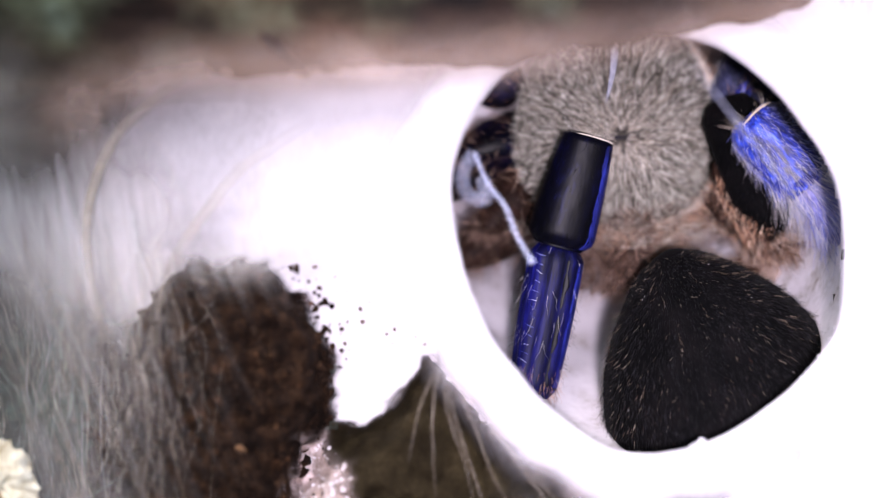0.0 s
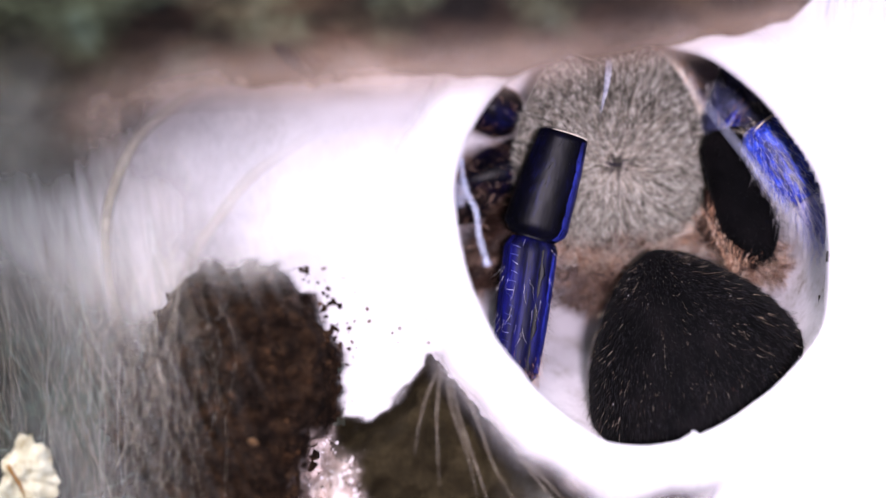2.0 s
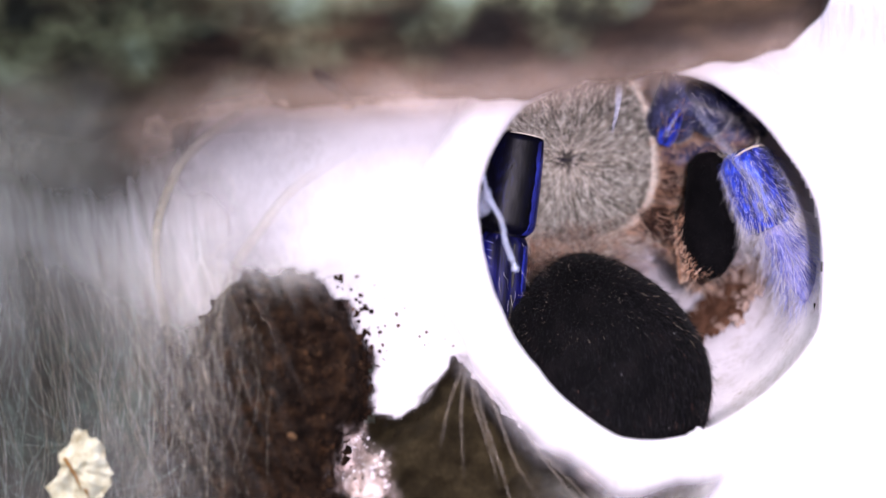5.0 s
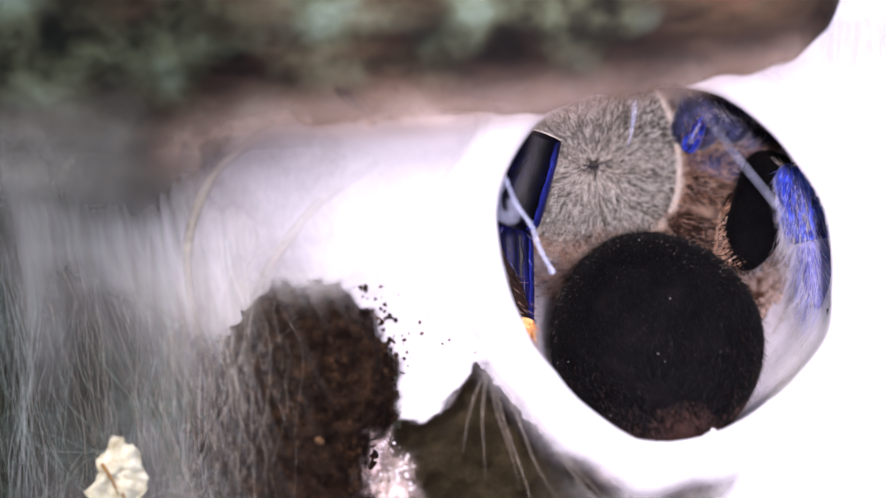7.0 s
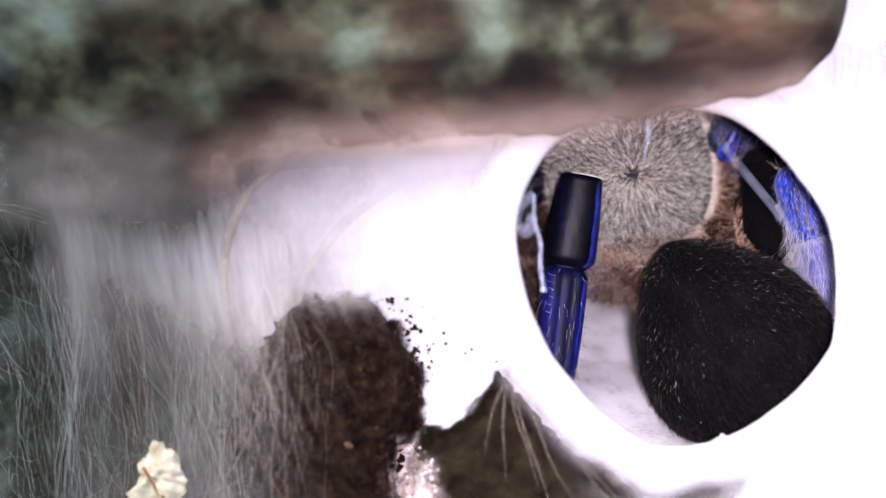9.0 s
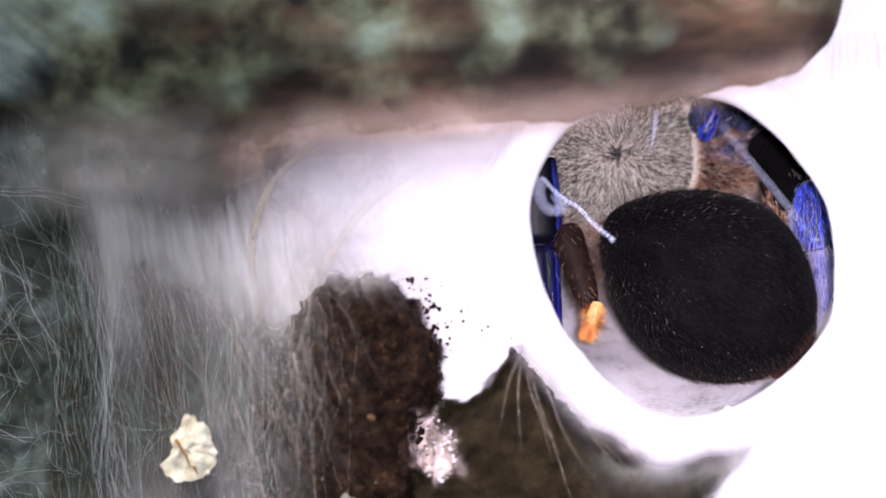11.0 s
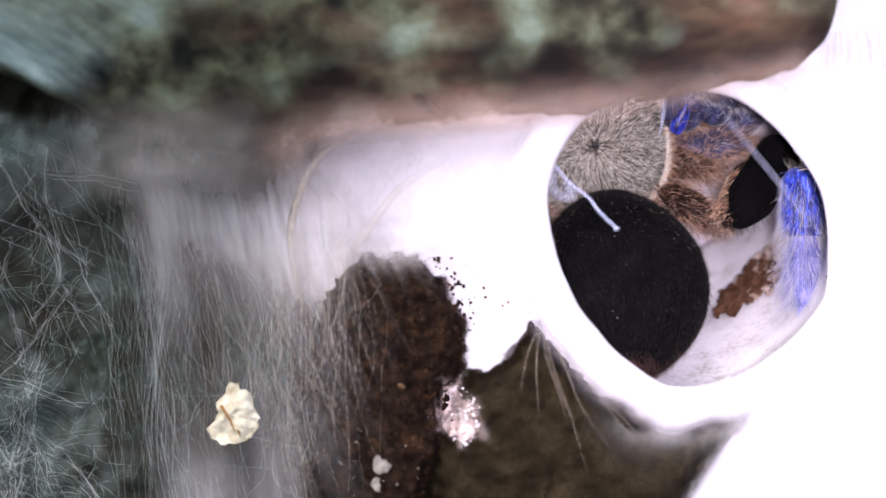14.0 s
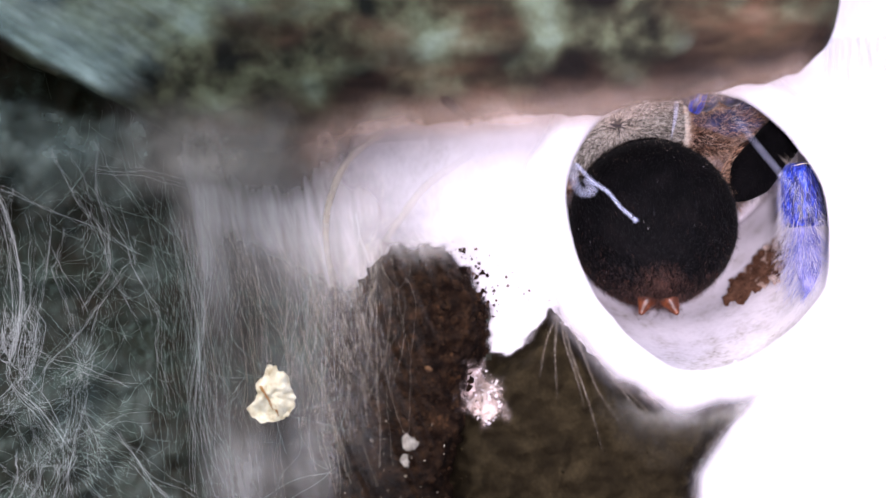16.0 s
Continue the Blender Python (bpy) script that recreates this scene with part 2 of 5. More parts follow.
NAVY = material("navy_black_cuticle", [(.001, .001, .002), (.0016, .0016, .006), (.005, .006, .045)], .3, .4, .12, stretch=(1.6, 1.6, .5),
                fine=6, lo=.4, hi=.74, spec=.07)
ORANGE = material("orange_hair", [(.4, .04, .012), (.75, .2, .02), (.9, .45, .1), (.95, .75, .45)], .6, .5, .2, lo=0, hi=1, strands=True)

# ---- mesh helpers (numbers in millimetres) ----


def mesh_object(name, verts, faces, mat, parent=None, label="", smooth=True, density=None):
    me = bpy.data.meshes.new(name)
    me.from_pydata((np.asarray(verts, float) * MM).tolist(), [], faces if isinstance(faces, list) else faces.tolist())
    me.materials.append(mat)
    me.polygons.foreach_set("use_smooth", [smooth] * len(me.polygons))
    if density is not None:
        at = me.attributes.new("weave", "FLOAT", "POINT")
        at.data.foreach_set("value", np.asarray(density, float))
    me.update()
    ob = new(name, me)
    if parent is not None:
        ob.parent = parent
    if label:
        tagged(ob, label)
    return ob


def grid_faces(nu, nv, wrap=False):
    i, j = np.meshgrid(np.arange(nu - 1), np.arange(nv if wrap else nv - 1), indexing="ij")
    k = (j + 1) % nv
    return np.stack([i * nv + j, (i + 1) * nv + j, (i + 1) * nv + k, i * nv + k], -1).reshape(-1, 4)


def rough_noise(p, scale, octaves=4):
    return np.array([noise.fractal(Vector(q) * scale, 1.0, 2.0, octaves, noise_basis="PERLIN_ORIGINAL") for q in p])


def inside(poly, x, z):
    poly = np.asarray(poly, float)
    res = np.zeros(np.shape(x), bool)
    for (ax, az), (bx, bz) in zip(poly, np.roll(poly, -1, 0)):
        if az != bz:
            res ^= ((az > z) != (bz > z)) & (x < (bx - ax) * (z - az) / (bz - az) + ax)
    return res


def edge_distance(poly, x, z):
    poly = np.asarray(poly, float)
    d = np.full(np.shape(x), 1e9)
    for a, b in zip(poly, np.roll(poly, -1, 0)):
        ab = b - a
        t = np.clip(((x - a[0]) * ab[0] + (z - a[1]) * ab[1]) / max(1e-9, ab @ ab), 0, 1)
        d = np.minimum(d, np.hypot(x - a[0] - t * ab[0], z - a[1] - t * ab[1]))
    return d


def smooth01(v):
    v = np.clip(v, 0, 1)
    return v * v * (3 - 2 * v)


def tubes(paths, radius, sides=4, taper=True):
    """Thin tubes along polylines, as one list of vertices and faces."""
    verts, faces = [], []
    for k, p in enumerate(paths):
        p = np.asarray(p, float)
        r = radius[k] if np.ndim(radius) else radius
        d = np.gradient(p, axis=0)
        d /= np.linalg.norm(d, axis=1)[:, None] + 1e-9
        up = np.array([0.31, 0.9, 0.27]) if abs(d[0][1]) < .8 else np.array([1.0, 0.1, 0.2])
        u = np.cross(d, up)
        u /= np.linalg.norm(u, axis=1)[:, None] + 1e-9
        w = np.cross(d, u)
        s = np.linspace(0, 1, len(p))
        rr = r * (np.clip(1.25 - s, .2, 1) if taper else np.ones(len(p)))
        base = len(verts)
        for q in range(len(p)):
            for j in range(sides):
                a = 2 * math.pi * j / sides
                verts.append(p[q] + rr[q] * (math.cos(a) * u[q] + math.sin(a) * w[q]))
        faces += (grid_faces(len(p), sides, True) + base).tolist()
    return verts, faces


def hairs(roots, ways, lengths, radius, droop=0.15, seed=1):
    """Tapered three-sided hairs with a bend."""
    g = np.random.default_rng(seed)
    roots, ways = np.asarray(roots, float), np.asarray(ways, float)
    ways = ways / (np.linalg.norm(ways, axis=1)[:, None] + 1e-9)
    n = len(roots)
    L = np.asarray(lengths, float) * np.ones(n)
    side = g.normal(size=(n, 3))
    u = np.cross(ways, side)
    u /= np.linalg.norm(u, axis=1)[:, None] + 1e-9
    w = np.cross(ways, u)
    mid = roots + ways * (L * .5)[:, None]
    tip = roots + ways * L[:, None] + u * (L * droop * g.normal(size=n))[:, None] + w * (L * droop)[:, None]
    ring = []
    for j in range(3):
        a = 2 * math.pi * j / 3
        off = (math.cos(a) * u + math.sin(a) * w) * radius
        ring.append((roots + off, mid + off * .75))
    verts = np.stack([ring[0][0], ring[1][0], ring[2][0], ring[0][1], ring[1][1], ring[2][1], tip], 1).reshape(-1, 3)
    faces = []
    for k in range(0, 7 * n, 7):
        for j in range(3):
            i = (j + 1) % 3
            faces += [(k + j, k + i, k + 3 + i, k + 3 + j), (k + 3 + j, k + 3 + i, k + 6)]
    return verts, faces


def steps(a, b, d):
    return np.arange(a, b + d / 2, d)


# ---- the burrow bank ----
MOUTH = np.array([32.9, 2.17])
RIM = [(16.2, 6.8), (17, 1.6), (18.5, -2.9), (22.3, -8.9), (26, -12.7), (30.5, -15.6), (34.3, -16), (38.8, -15), (44, -12), (47.8, -8.6),
       (50.4, -5), (50.9, 0), (50.8, 4), (50, 8.3), (47, 12.9), (43.3, 17), (39.5, 19.6), (34.3, 20.7), (27.5, 19.6), (20.8, 17), (17.2, 11.8)]
RIM = [(x * .986, z * .986) for x, z in RIM]
ra = np.array([math.atan2(z - MOUTH[1], x - MOUTH[0]) % (2 * math.pi) for x, z in RIM])
rr = np.array([math.hypot(z - MOUTH[1], x - MOUTH[0]) for x, z in RIM])
order = np.argsort(ra)


def rim_radius(a):
    r = np.interp(a, np.concatenate([ra[order] - 2 * math.pi, ra[order], ra[order] + 2 * math.pi]), np.tile(rr[order], 3))
    return r


def wall_depth(x, z):
    """Depth of the bank's face behind the plane of the mouth."""
    x, z = np.asarray(x, float), np.asarray(z, float)
    p = np.stack([x, 0 * x, z], 1)
    y = 6 + (1.6 + 2.4 * smooth01((-34 - x) / 10)) * rough_noise(p + 3, .09) + .6 * rough_noise(p, .4, 3)
    y += 3 * smooth01((-36 - x) / 12) * smooth01((12 - z) / 12)
    y += 3 * smooth01((x - 56) / 15)
    return y


def build_bank():
    xs = np.concatenate([steps(-160, -75, 8), steps(-70, 62, .7), steps(66, 160, 8)])
    zs = np.concatenate([steps(-130, -50, 8), steps(-45, 45, .7), steps(50, 130, 8)])
    X, Z = np.meshgrid(xs, zs, indexing="ij")
    x, z = X.ravel(), Z.ravel()
    verts = np.stack([x, wall_depth(x, z), z], 1)
    f = grid_faces(len(xs), len(zs))
    c = verts[f].mean(1)
    keep = np.hypot(c[:, 0] - MOUTH[0], c[:, 2] - MOUTH[1]) > 20.5
    return tagged(mesh_object("ground", verts, f[keep], BARK), "dark mossy bank of damp bark behind silk webbing", "bank", kind="structure")


build_bank()

LEDGE_EDGE = [(-160, 60), (-75, 32.5), (-59, 26.5), (-40, 18), (-34, 13.6), (-22, 12.6), (-13.4, 14.6), (-6, 16.2), (1, 16.2), (15.7, 17.0), (23, 18.0), (30, 19.3), (37.5, 20.8), (45, 22.3), (50, 24.0), (60, 27)]


def build_ledge():
    xs = np.concatenate([steps(-160, -75, 6), steps(-72, 45, .9), 45 + 5.6 * np.sin(np.linspace(.05, math.pi / 2, 26))])
    va = np.linspace(0, 2 * math.pi, 150, endpoint=False)
    A, X = np.meshgrid(va, xs)
    A, X = A.ravel(), X.ravel()
    zb = np.interp(X, [p[0] for p in LEDGE_EDGE], [p[1] for p in LEDGE_EDGE])
    end = np.sqrt(np.clip(1 - (np.clip(X - 45, 0, 5.6) / 5.61) ** 2, 0, 1))
    R = 25.0
    r = R - 6.5 * (1 - end)
    r = np.where(X > 50.57, .01, r)
    p = np.stack([X, np.cos(A) * 8, np.sin(A) * 8], 1)
    r = r * (1 + .035 * rough_noise(p, .1) + .014 * rough_noise(p + 9, .35, 4))
    verts = np.stack([X, -9 - .34 * r * np.cos(A), zb + R - r * np.sin(A)], 1)
    return tagged(mesh_object("overhanging_log", verts, grid_faces(len(xs), len(va), True), LEDGE),
                  "mossy brown log with pale green lichen overhanging the burrow", "log")


ledge = build_ledge()
v, f = tubes([[(-2.6, -11, 22), (-.8, -12.4, 20.2), (1.4, -12.4, 18), (3.7, -12, 15.9)]], 1.1, 9)
mesh_object("splinter", v, f, SOIL, ledge, "dark splinter of bark hanging from the log")


def build_burrow():
    na, ys = 120, np.concatenate([[-1.5, 0, 1.5], steps(3, 48, 1.5)])
    a = np.linspace(0, 2 * math.pi, na, endpoint=False)
    verts = []
    for y in ys:
        grow = smooth01((y + 2) / 7)
        for q, r0 in zip(a, rim_radius(a)):
            r = (r0 + 2.2) * (1 - grow) + 21.5 * grow
            r *= 1 + .05 * noise.noise(Vector((math.cos(q) * 1.6, math.sin(q) * 1.6, y * .09))) * grow
            verts.append((MOUTH[0] + r * math.cos(q), y - 9, MOUTH[1] + r * math.sin(q) + .42 * max(0, y - 2)))
    f = grid_faces(len(ys), na, True).tolist()
    c = len(verts)
    verts.append((MOUTH[0], 41, MOUTH[1] + 20))
    f += [(c - na + i, c - na + (i + 1) % na, c) for i in range(na)]
    ob = mesh_object("burrow_wall", verts, f, LINING)
    ob.location.y = 9 * MM
    return tagged(ob, "silk-lined earthen tunnel of a burrow", "burrow", kind="structure")


burrow = build_burrow()
# the lens is focused just inside the mouth, all along
cam.data.dof.use_dof = True
cam.data.dof.focus_object = burrow
cam.data.dof.aperture_fstop = 13.0

SHEET = [(-15, 16.5), (-16.5, 9), (-15, 2), (-11, -2), (-6, -1), (0, 0), (4, -5), (6, -9), (5.5, -14), (8.5, -15.3), (12, -12.2), (15, -9), (17.2, -8.4),
         (20, -13.5), (25, -18.5), (30, -21), (34, -19.6), (41, -16.6), (42, -19), (38, -24), (34.5, -30), (33, -42), (33, -130), (160, -130),
         (160, 130), (45, 130), (45, 30), (31, 27), (16, 25), (0, 23), (-10, 21)]


def sheet_depth(x, z):
    y = 1.0 - 4.5 * np.exp(-((z - 6) / 10) ** 2) * smooth01((22 - x) / 12) * smooth01((x + 17) / 9)
    y += 2.5 * smooth01((x - 55) / 14)
    return y - .8 * np.exp(-((np.hypot(x - MOUTH[0], z - MOUTH[1]) - 19) / 3) ** 2)


def build_silk_sheet():
    xs = np.concatenate([steps(-18, 62, .5), steps(66, 160, 6)])
    zs = np.concatenate([steps(-130, -48, 6), steps(-46, 30, .5), steps(34, 130, 6)])
    X, Z = np.meshgrid(xs, zs, indexing="ij")
    x, z = X.ravel(), Z.ravel()
    p = np.stack([x, 0 * x, z], 1)
    wx, wz = x + 1.1 * rough_noise(p, .45, 3), z + 1.1 * rough_noise(p + 40, .45, 3)
    ok = inside(SHEET, wx, wz)
    d = np.where(ok, edge_distance(SHEET, wx, wz), 0)
    y = sheet_depth(x, z) + .5 * rough_noise(p, .15)
    top = smooth01((z - 8) / 8) * smooth01((30 - x) / 14)
    left = smooth01((-4 - x) / 8)
    dens = smooth01(d / (1.3 + np.maximum(3.2 * top, 3.6 * left))) * (.72 + .5 * smooth01((x + 8) / 16))
    # a thin window in the far end of the tube
    dens -= .5 * np.exp(-(((x + 11.0) / 3.2) ** 2 + ((z - 5.5) / 5) ** 2)) * np.clip(dens, 0, 1)
    dens *= 1 - .22 * smooth01((-2 - x) / 7) * smooth01((10 - z) / 6)
    f = grid_faces(len(xs), len(zs))
    c = p[f].mean(1)
    rad = np.hypot(c[:, 0] - MOUTH[0], c[:, 2] - MOUTH[1])
    ang = np.arctan2(c[:, 2] - MOUTH[1], c[:, 0] - MOUTH[0]) % (2 * math.pi)
    keep = ok[f].any(1) & (rad > rim_radius(ang) + 1.5) & (dens[f].max(1) > .012)
    return tagged(mesh_object("silk_sheet", np.stack([x, y, z], 1), f[keep], SILK, density=dens),
                  "dense white spider silk sheet spread round the burrow mouth", "spider silk")


funnel = tagged(new("silk_funnel"), "white spider silk funnel with a rolled round rim", "spider silk")


def under(parent, ob, name=""):
    """Makes ob a part."""
    ob.parent = parent
    if "category" in ob:
        del ob["category"]
    if name:
        ob.name = name
    return ob


under(funnel, build_silk_sheet(), "sheet")


def build_collar():
    na = 200
    a = np.linspace(0, 2 * math.pi, na, endpoint=False)
    prof = [(4.2, 6.5, 1), (1.0, 1.2, 1), (.5, -1.0, 1), (.1, -2.1, 1), (0, -2.7, 1), (.25, -3.3, 1), (.8, -3.6, 1), (1.6, -3.7, 1), (2.6, -3.7, .95), (3.6, -3.6, .75), (4.6, -3.3, .48), (5.8, -3.0, .22), (7.5, -2.6, 0)]
    verts, dens = [], []
    for o, y, dn in prof:
        for q, r0 in zip(a, rim_radius(a)):
            wob = noise.noise(Vector((math.cos(q) * 4, math.sin(q) * 4, 3)))
            r = r0 + o * (1 + .25 * wob) + .12 * wob
            x, z = MOUTH[0] + r * math.cos(q), MOUTH[1] + r * math.sin(q)
            verts.append((x, y - 3.5 + .5 * wob - 1.0 * smooth01((26 - x) / 10), z))
            dens.append(dn * 1.2)
    return tagged(mesh_object("silk_collar", verts, grid_faces(len(prof), na, True), SILK, density=dens),
                  "rolled white silk rim of the burrow mouth", "spider silk")


under(funnel, build_collar(), "rim")
# a nub of silk on the lower rim
na, nh = np.meshgrid(np.linspace(0, 2 * math.pi, 18, endpoint=False), np.linspace(1, .04, 9))
nub = np.stack([37.9 + 1.0 * nh * np.cos(na), -5.2 + .8 * nh * np.sin(na), -15.5 + .8 * np.sqrt(np.clip(1 - nh * nh, 0, 1)) * (1 + .3 * np.cos(na))], -1).reshape(-1, 3)
mesh_object("nub", nub, grid_faces(9, 18, True), SILK, funnel, "small nub of white silk on the rim", density=[1.0] * len(nub))

DIRT = [(-10, -1), (-7.5, 1.2), (-4, 1.5), (0, .6), (3.5, -1.6), (6.6, -5.6), (6.2, -11), (5.6, -14.8), (3.6, -18), (4.6, -23.5), (2, -30), (3, -48), (-22, -48), (-18, -34), (-16, -22), (-16, -12), (-14, -5)]
WEDGE = [(15.2, -7.6), (19, -12), (25.2, -18.4), (30.5, -20.8), (34, -19.4), (41, -17), (41.4, -19.6), (38, -24), (34.4, -29.4), (33.5, -48), (0, -48), (.5, -25), (4.4, -16.4), (7, -14.6), (11.7, -11.6)]


def mound_top(poly, x, z, height, soft, rough):
    p = np.stack([x, 0 * x, z], 1)
    wx, wz = x + .7 * rough_noise(p, .8, 3), z + .7 * rough_noise(p + 20, .8, 3)
    ok = inside(poly, wx, wz)
    d = np.where(ok, edge_distance(poly, wx, wz), 0)
    base = 3.6
    if poly is DIRT:
        height = height * smooth01((x + 18) / 13)
        base = 3.6 + 3.2 * smooth01((-9 - x) / 9)
    return ok, base - height * smooth01(d / soft) + rough * rough_noise(p, .55, 5)


def build_mound(name, poly, mat, height, soft, rough, label, category):
    q = np.asarray(poly)
    xs, zs = steps(q[:, 0].min() - 1, q[:, 0].max() + 1, .4), steps(q[:, 1].min() - 1, q[:, 1].max() + 1, .4)
    X, Z = np.meshgrid(xs, zs, indexing="ij")
    x, z = X.ravel(), Z.ravel()
    ok, y = mound_top(poly, x, z, height, soft, rough)
    f = grid_faces(len(xs), len(zs))
    return tagged(mesh_object(name, np.stack([x, y, z], 1), f[ok[f].any(1)], mat), label, category)


dirt = build_mound("soil_clump", DIRT, SOIL, 8.0, 3.5, 1.7, "dark brown crumbly soil clump woven into the silk", "soil")
wedge = build_mound("mud_lip", WEDGE, MUD, 7.5, 3.5, .8, "olive-brown mud lip under the burrow rim", "soil")

# clods: an uneven lump, in a few shapes


def lump_shape(seed):
    g = np.random.default_rng(seed)
    bm = bmesh.new()
    bmesh.ops.create_icosphere(bm, subdivisions=1, radius=1)
    v = np.array([q.co for q in bm.verts])
    f = [[q.index for q in p.verts] for p in bm.faces]
    bm.free()
    return v * (1 + .28 * g.normal(size=(len(v), 1))) * g.uniform(.7, 1.2, 3), f


LUMPS = [lump_shape(s) for s in range(8)]


def pad_shape(seed):
    bm = bmesh.new()
    bmesh.ops.create_icosphere(bm, subdivisions=2, radius=1)
    v = np.array([q.co for q in bm.verts])
    f = [[q.index for q in p.verts] for p in bm.faces]
    bm.free()
    return np.array([p * (1 + .5 * noise.noise(Vector(p) * 1.6 + Vector((seed * 7, 0, 0)))) for p in v]), f


PADS = [pad_shape(s) for s in range(6)]


def scatter_lumps(name, parent, poly, n, size, top, mat, seed, label="", shapes=None):
    g = np.random.default_rng(seed)
    q = np.asarray(poly)
    verts, faces = [], []
    while n > 0:
        x, z = g.uniform(q[:, 0].min(), q[:, 0].max()), g.uniform(q[:, 1].min(), q[:, 1].max())
        if not inside(poly, np.array([x]), np.array([z]))[0]:
            continue
        n -= 1
        v, f = (shapes or LUMPS)[g.integers(6)]
        y = top(np.array([x]), np.array([z]))[0]
        s = size[0] + (size[1] - size[0]) * g.random() ** 3
        turn = np.array(Euler(g.uniform(0, 6.28, 3)).to_matrix())
        b = len(verts)
        verts += list((v * s) @ turn.T + (x, y, z))
        faces += [[b + i for i in p] for p in f]
    return tagged(mesh_object(name, verts, faces, mat, parent, label, smooth=shapes is not None), kind="stuff")


def part_lumps(parent, name, poly, n, size, top, mat, seed):
    g = np.random.default_rng(seed)
    data = []
    for v, f in LUMPS[:5]:
        o = mesh_object(name, v, f, mat, smooth=False)
        data.append(o.data)
        bpy.data.objects.remove(o)
    q = np.asarray(poly)
    while n > 0:
        x, z = g.uniform(q[:, 0].min(), q[:, 0].max()), g.uniform(q[:, 1].min(), q[:, 1].max())
        if not inside(poly, np.array([x]), np.array([z]))[0]:
            continue
        n -= 1
        o = new(name, data[g.integers(5)])
        o.parent = parent
        s = g.uniform(*size)
        o.location = Vector((x, top(np.array([x]), np.array([z]))[0], z)) * MM
        o.rotation_euler = g.uniform(0, 6.28, 3)
        o.scale = (s, s, s * g.uniform(.7, 1.1))


def dirt_top(x, z):
    return mound_top(DIRT, x, z, 8.0, 3.5, 1.7)[1]


def wedge_top(x, z):
    return mound_top(WEDGE, x, z, 7.5, 3.5, .8)[1]


scatter_lumps("loose_soil", dirt, DIRT, 2000, (.12, .55), dirt_top, SOIL, 5)
scatter_lumps("loose_soil", wedge, WEDGE, 350, (.08, .25), wedge_top, MUD, 6)
# crumbs strewn on the silk beside the clump
STREWN = [(-2, 2), (4, .9), (9, -2.5), (11.5, -7), (7.5, -8), (3, -2)]
part_lumps(dirt, "clod", [(-8, 1.0), (0, .6), (3.5, -1.4), (6.4, -5.6), (6, -13), (3.6, -20), (-9, -30), (-11, -10)], 150, (.35, .85), dirt_top, SOIL, 8)
scatter_lumps("loose_soil", wedge, [(8, -4), (13.4, -3), (15.4, -6.6), (11, -9)], 18, (.05, .22), lambda x, z: sheet_depth(x, z) - .2, EARTH, 14)
scatter_lumps("loose_soil", dirt, STREWN, 18, (.05, .26), lambda x, z: sheet_depth(x, z) - .1, EARTH, 12)
scatter_lumps("loose_soil", dirt, [(-1, 1.0), (3.5, 0), (6.4, -3.4), (7.6, -6), (7.2, -13), (6, -15.4), (5.4, -8), (2.4, -1.4)], 80, (.05, .36), lambda x, z: sheet_depth(x, z) - .1, SOIL, 13)


# ---- silk veils and threads ----


def build_veil(name, poly, depth, mat, dens, label, step=.6, warp=1.5, fade=4.0, edge=None):
    q = np.asarray(poly)
    xs, zs = steps(q[:, 0].min() - 2, q[:, 0].max() + 2, step), steps(q[:, 1].min() - 2, q[:, 1].max() + 2, step)
    X, Z = np.meshgrid(xs, zs, indexing="ij")
    x, z = X.ravel(), Z.ravel()
    p = np.stack([x, 0 * x, z], 1)
    wx, wz = x + warp * rough_noise(p, .25, 3), z + warp * rough_noise(p + 30, .25, 3)
    ok = inside(poly, wx, wz)
    d = np.where(ok, edge_distance(poly, wx, wz), 0)
    dn = dens(x, z) * smooth01(d / fade)
    f = grid_faces(len(xs), len(zs))
    y = depth(x, z) + .35 * rough_noise(p, .2)
    return tagged(mesh_object(name, np.stack([x, y, z], 1), f[ok[f].any(1) & (dn[f].max(1) > .012)], mat, density=dn), label, "spider silk")


def hang_depth(x, z):
    return 1.5 + 2.5 * smooth01((8 - z) / 30) - 3.5 * smooth01((z - 6) / 12)


CURTAIN = [(-45, 21), (-44, 10), (-41, -5), (-39, -20), (-39, -60), (2, -60), (-8, -30), (-9, -12), (-2, -3), (5, 3), (5, 12), (2, 19), (-22, 22)]
curtain = tagged(new("silk_curtain"), "thin grey curtain of spider silk hanging from the log", "spider silk")
under(curtain, build_veil("veil", CURTAIN, hang_depth, VEIL,
           lambda x, z: .035 + .08 * smooth01((z + 14) / 10) + (.15 + .25 * smooth01((z + 18) / 22)) * np.exp(-((x + 31.5 + .1 * (z + 4)) / np.where(x < -31.5 - .1 * (z + 4), 2.6, 4.2)) ** 2)
           + .75 * np.exp(-((x + 11) / 7.5) ** 2 - ((z - 7) / 7) ** 2) + .26 * np.exp(-((x + 16) / 8) ** 2 - ((z + 28) / 10) ** 2)
           + .16 * np.exp(-((x + 21) / 7) ** 2 - ((z + 16) / 11) ** 2) + .26 * np.exp(-((x + 27) / 7) ** 2 - ((z + 31) / 9) ** 2) + .55 * np.exp(-((z - 2.5 + .5 * (x + 22)) / np.where(z > 2.5 - .5 * (x + 22), 6, 5)) ** 2) * smooth01((x + 38) / 16),
           "thin grey veil of silk", fade=8))
GAUZE_AREA = [(-80, 38), (-58, 27.2), (-46, 20.6), (-38.5, 16.4), (-26, 18), (-8, 26), (0, 44), (-80, 52)]
web = tagged(new("bark_web"), "greenish tangled spider web over dark bark", "spider web")
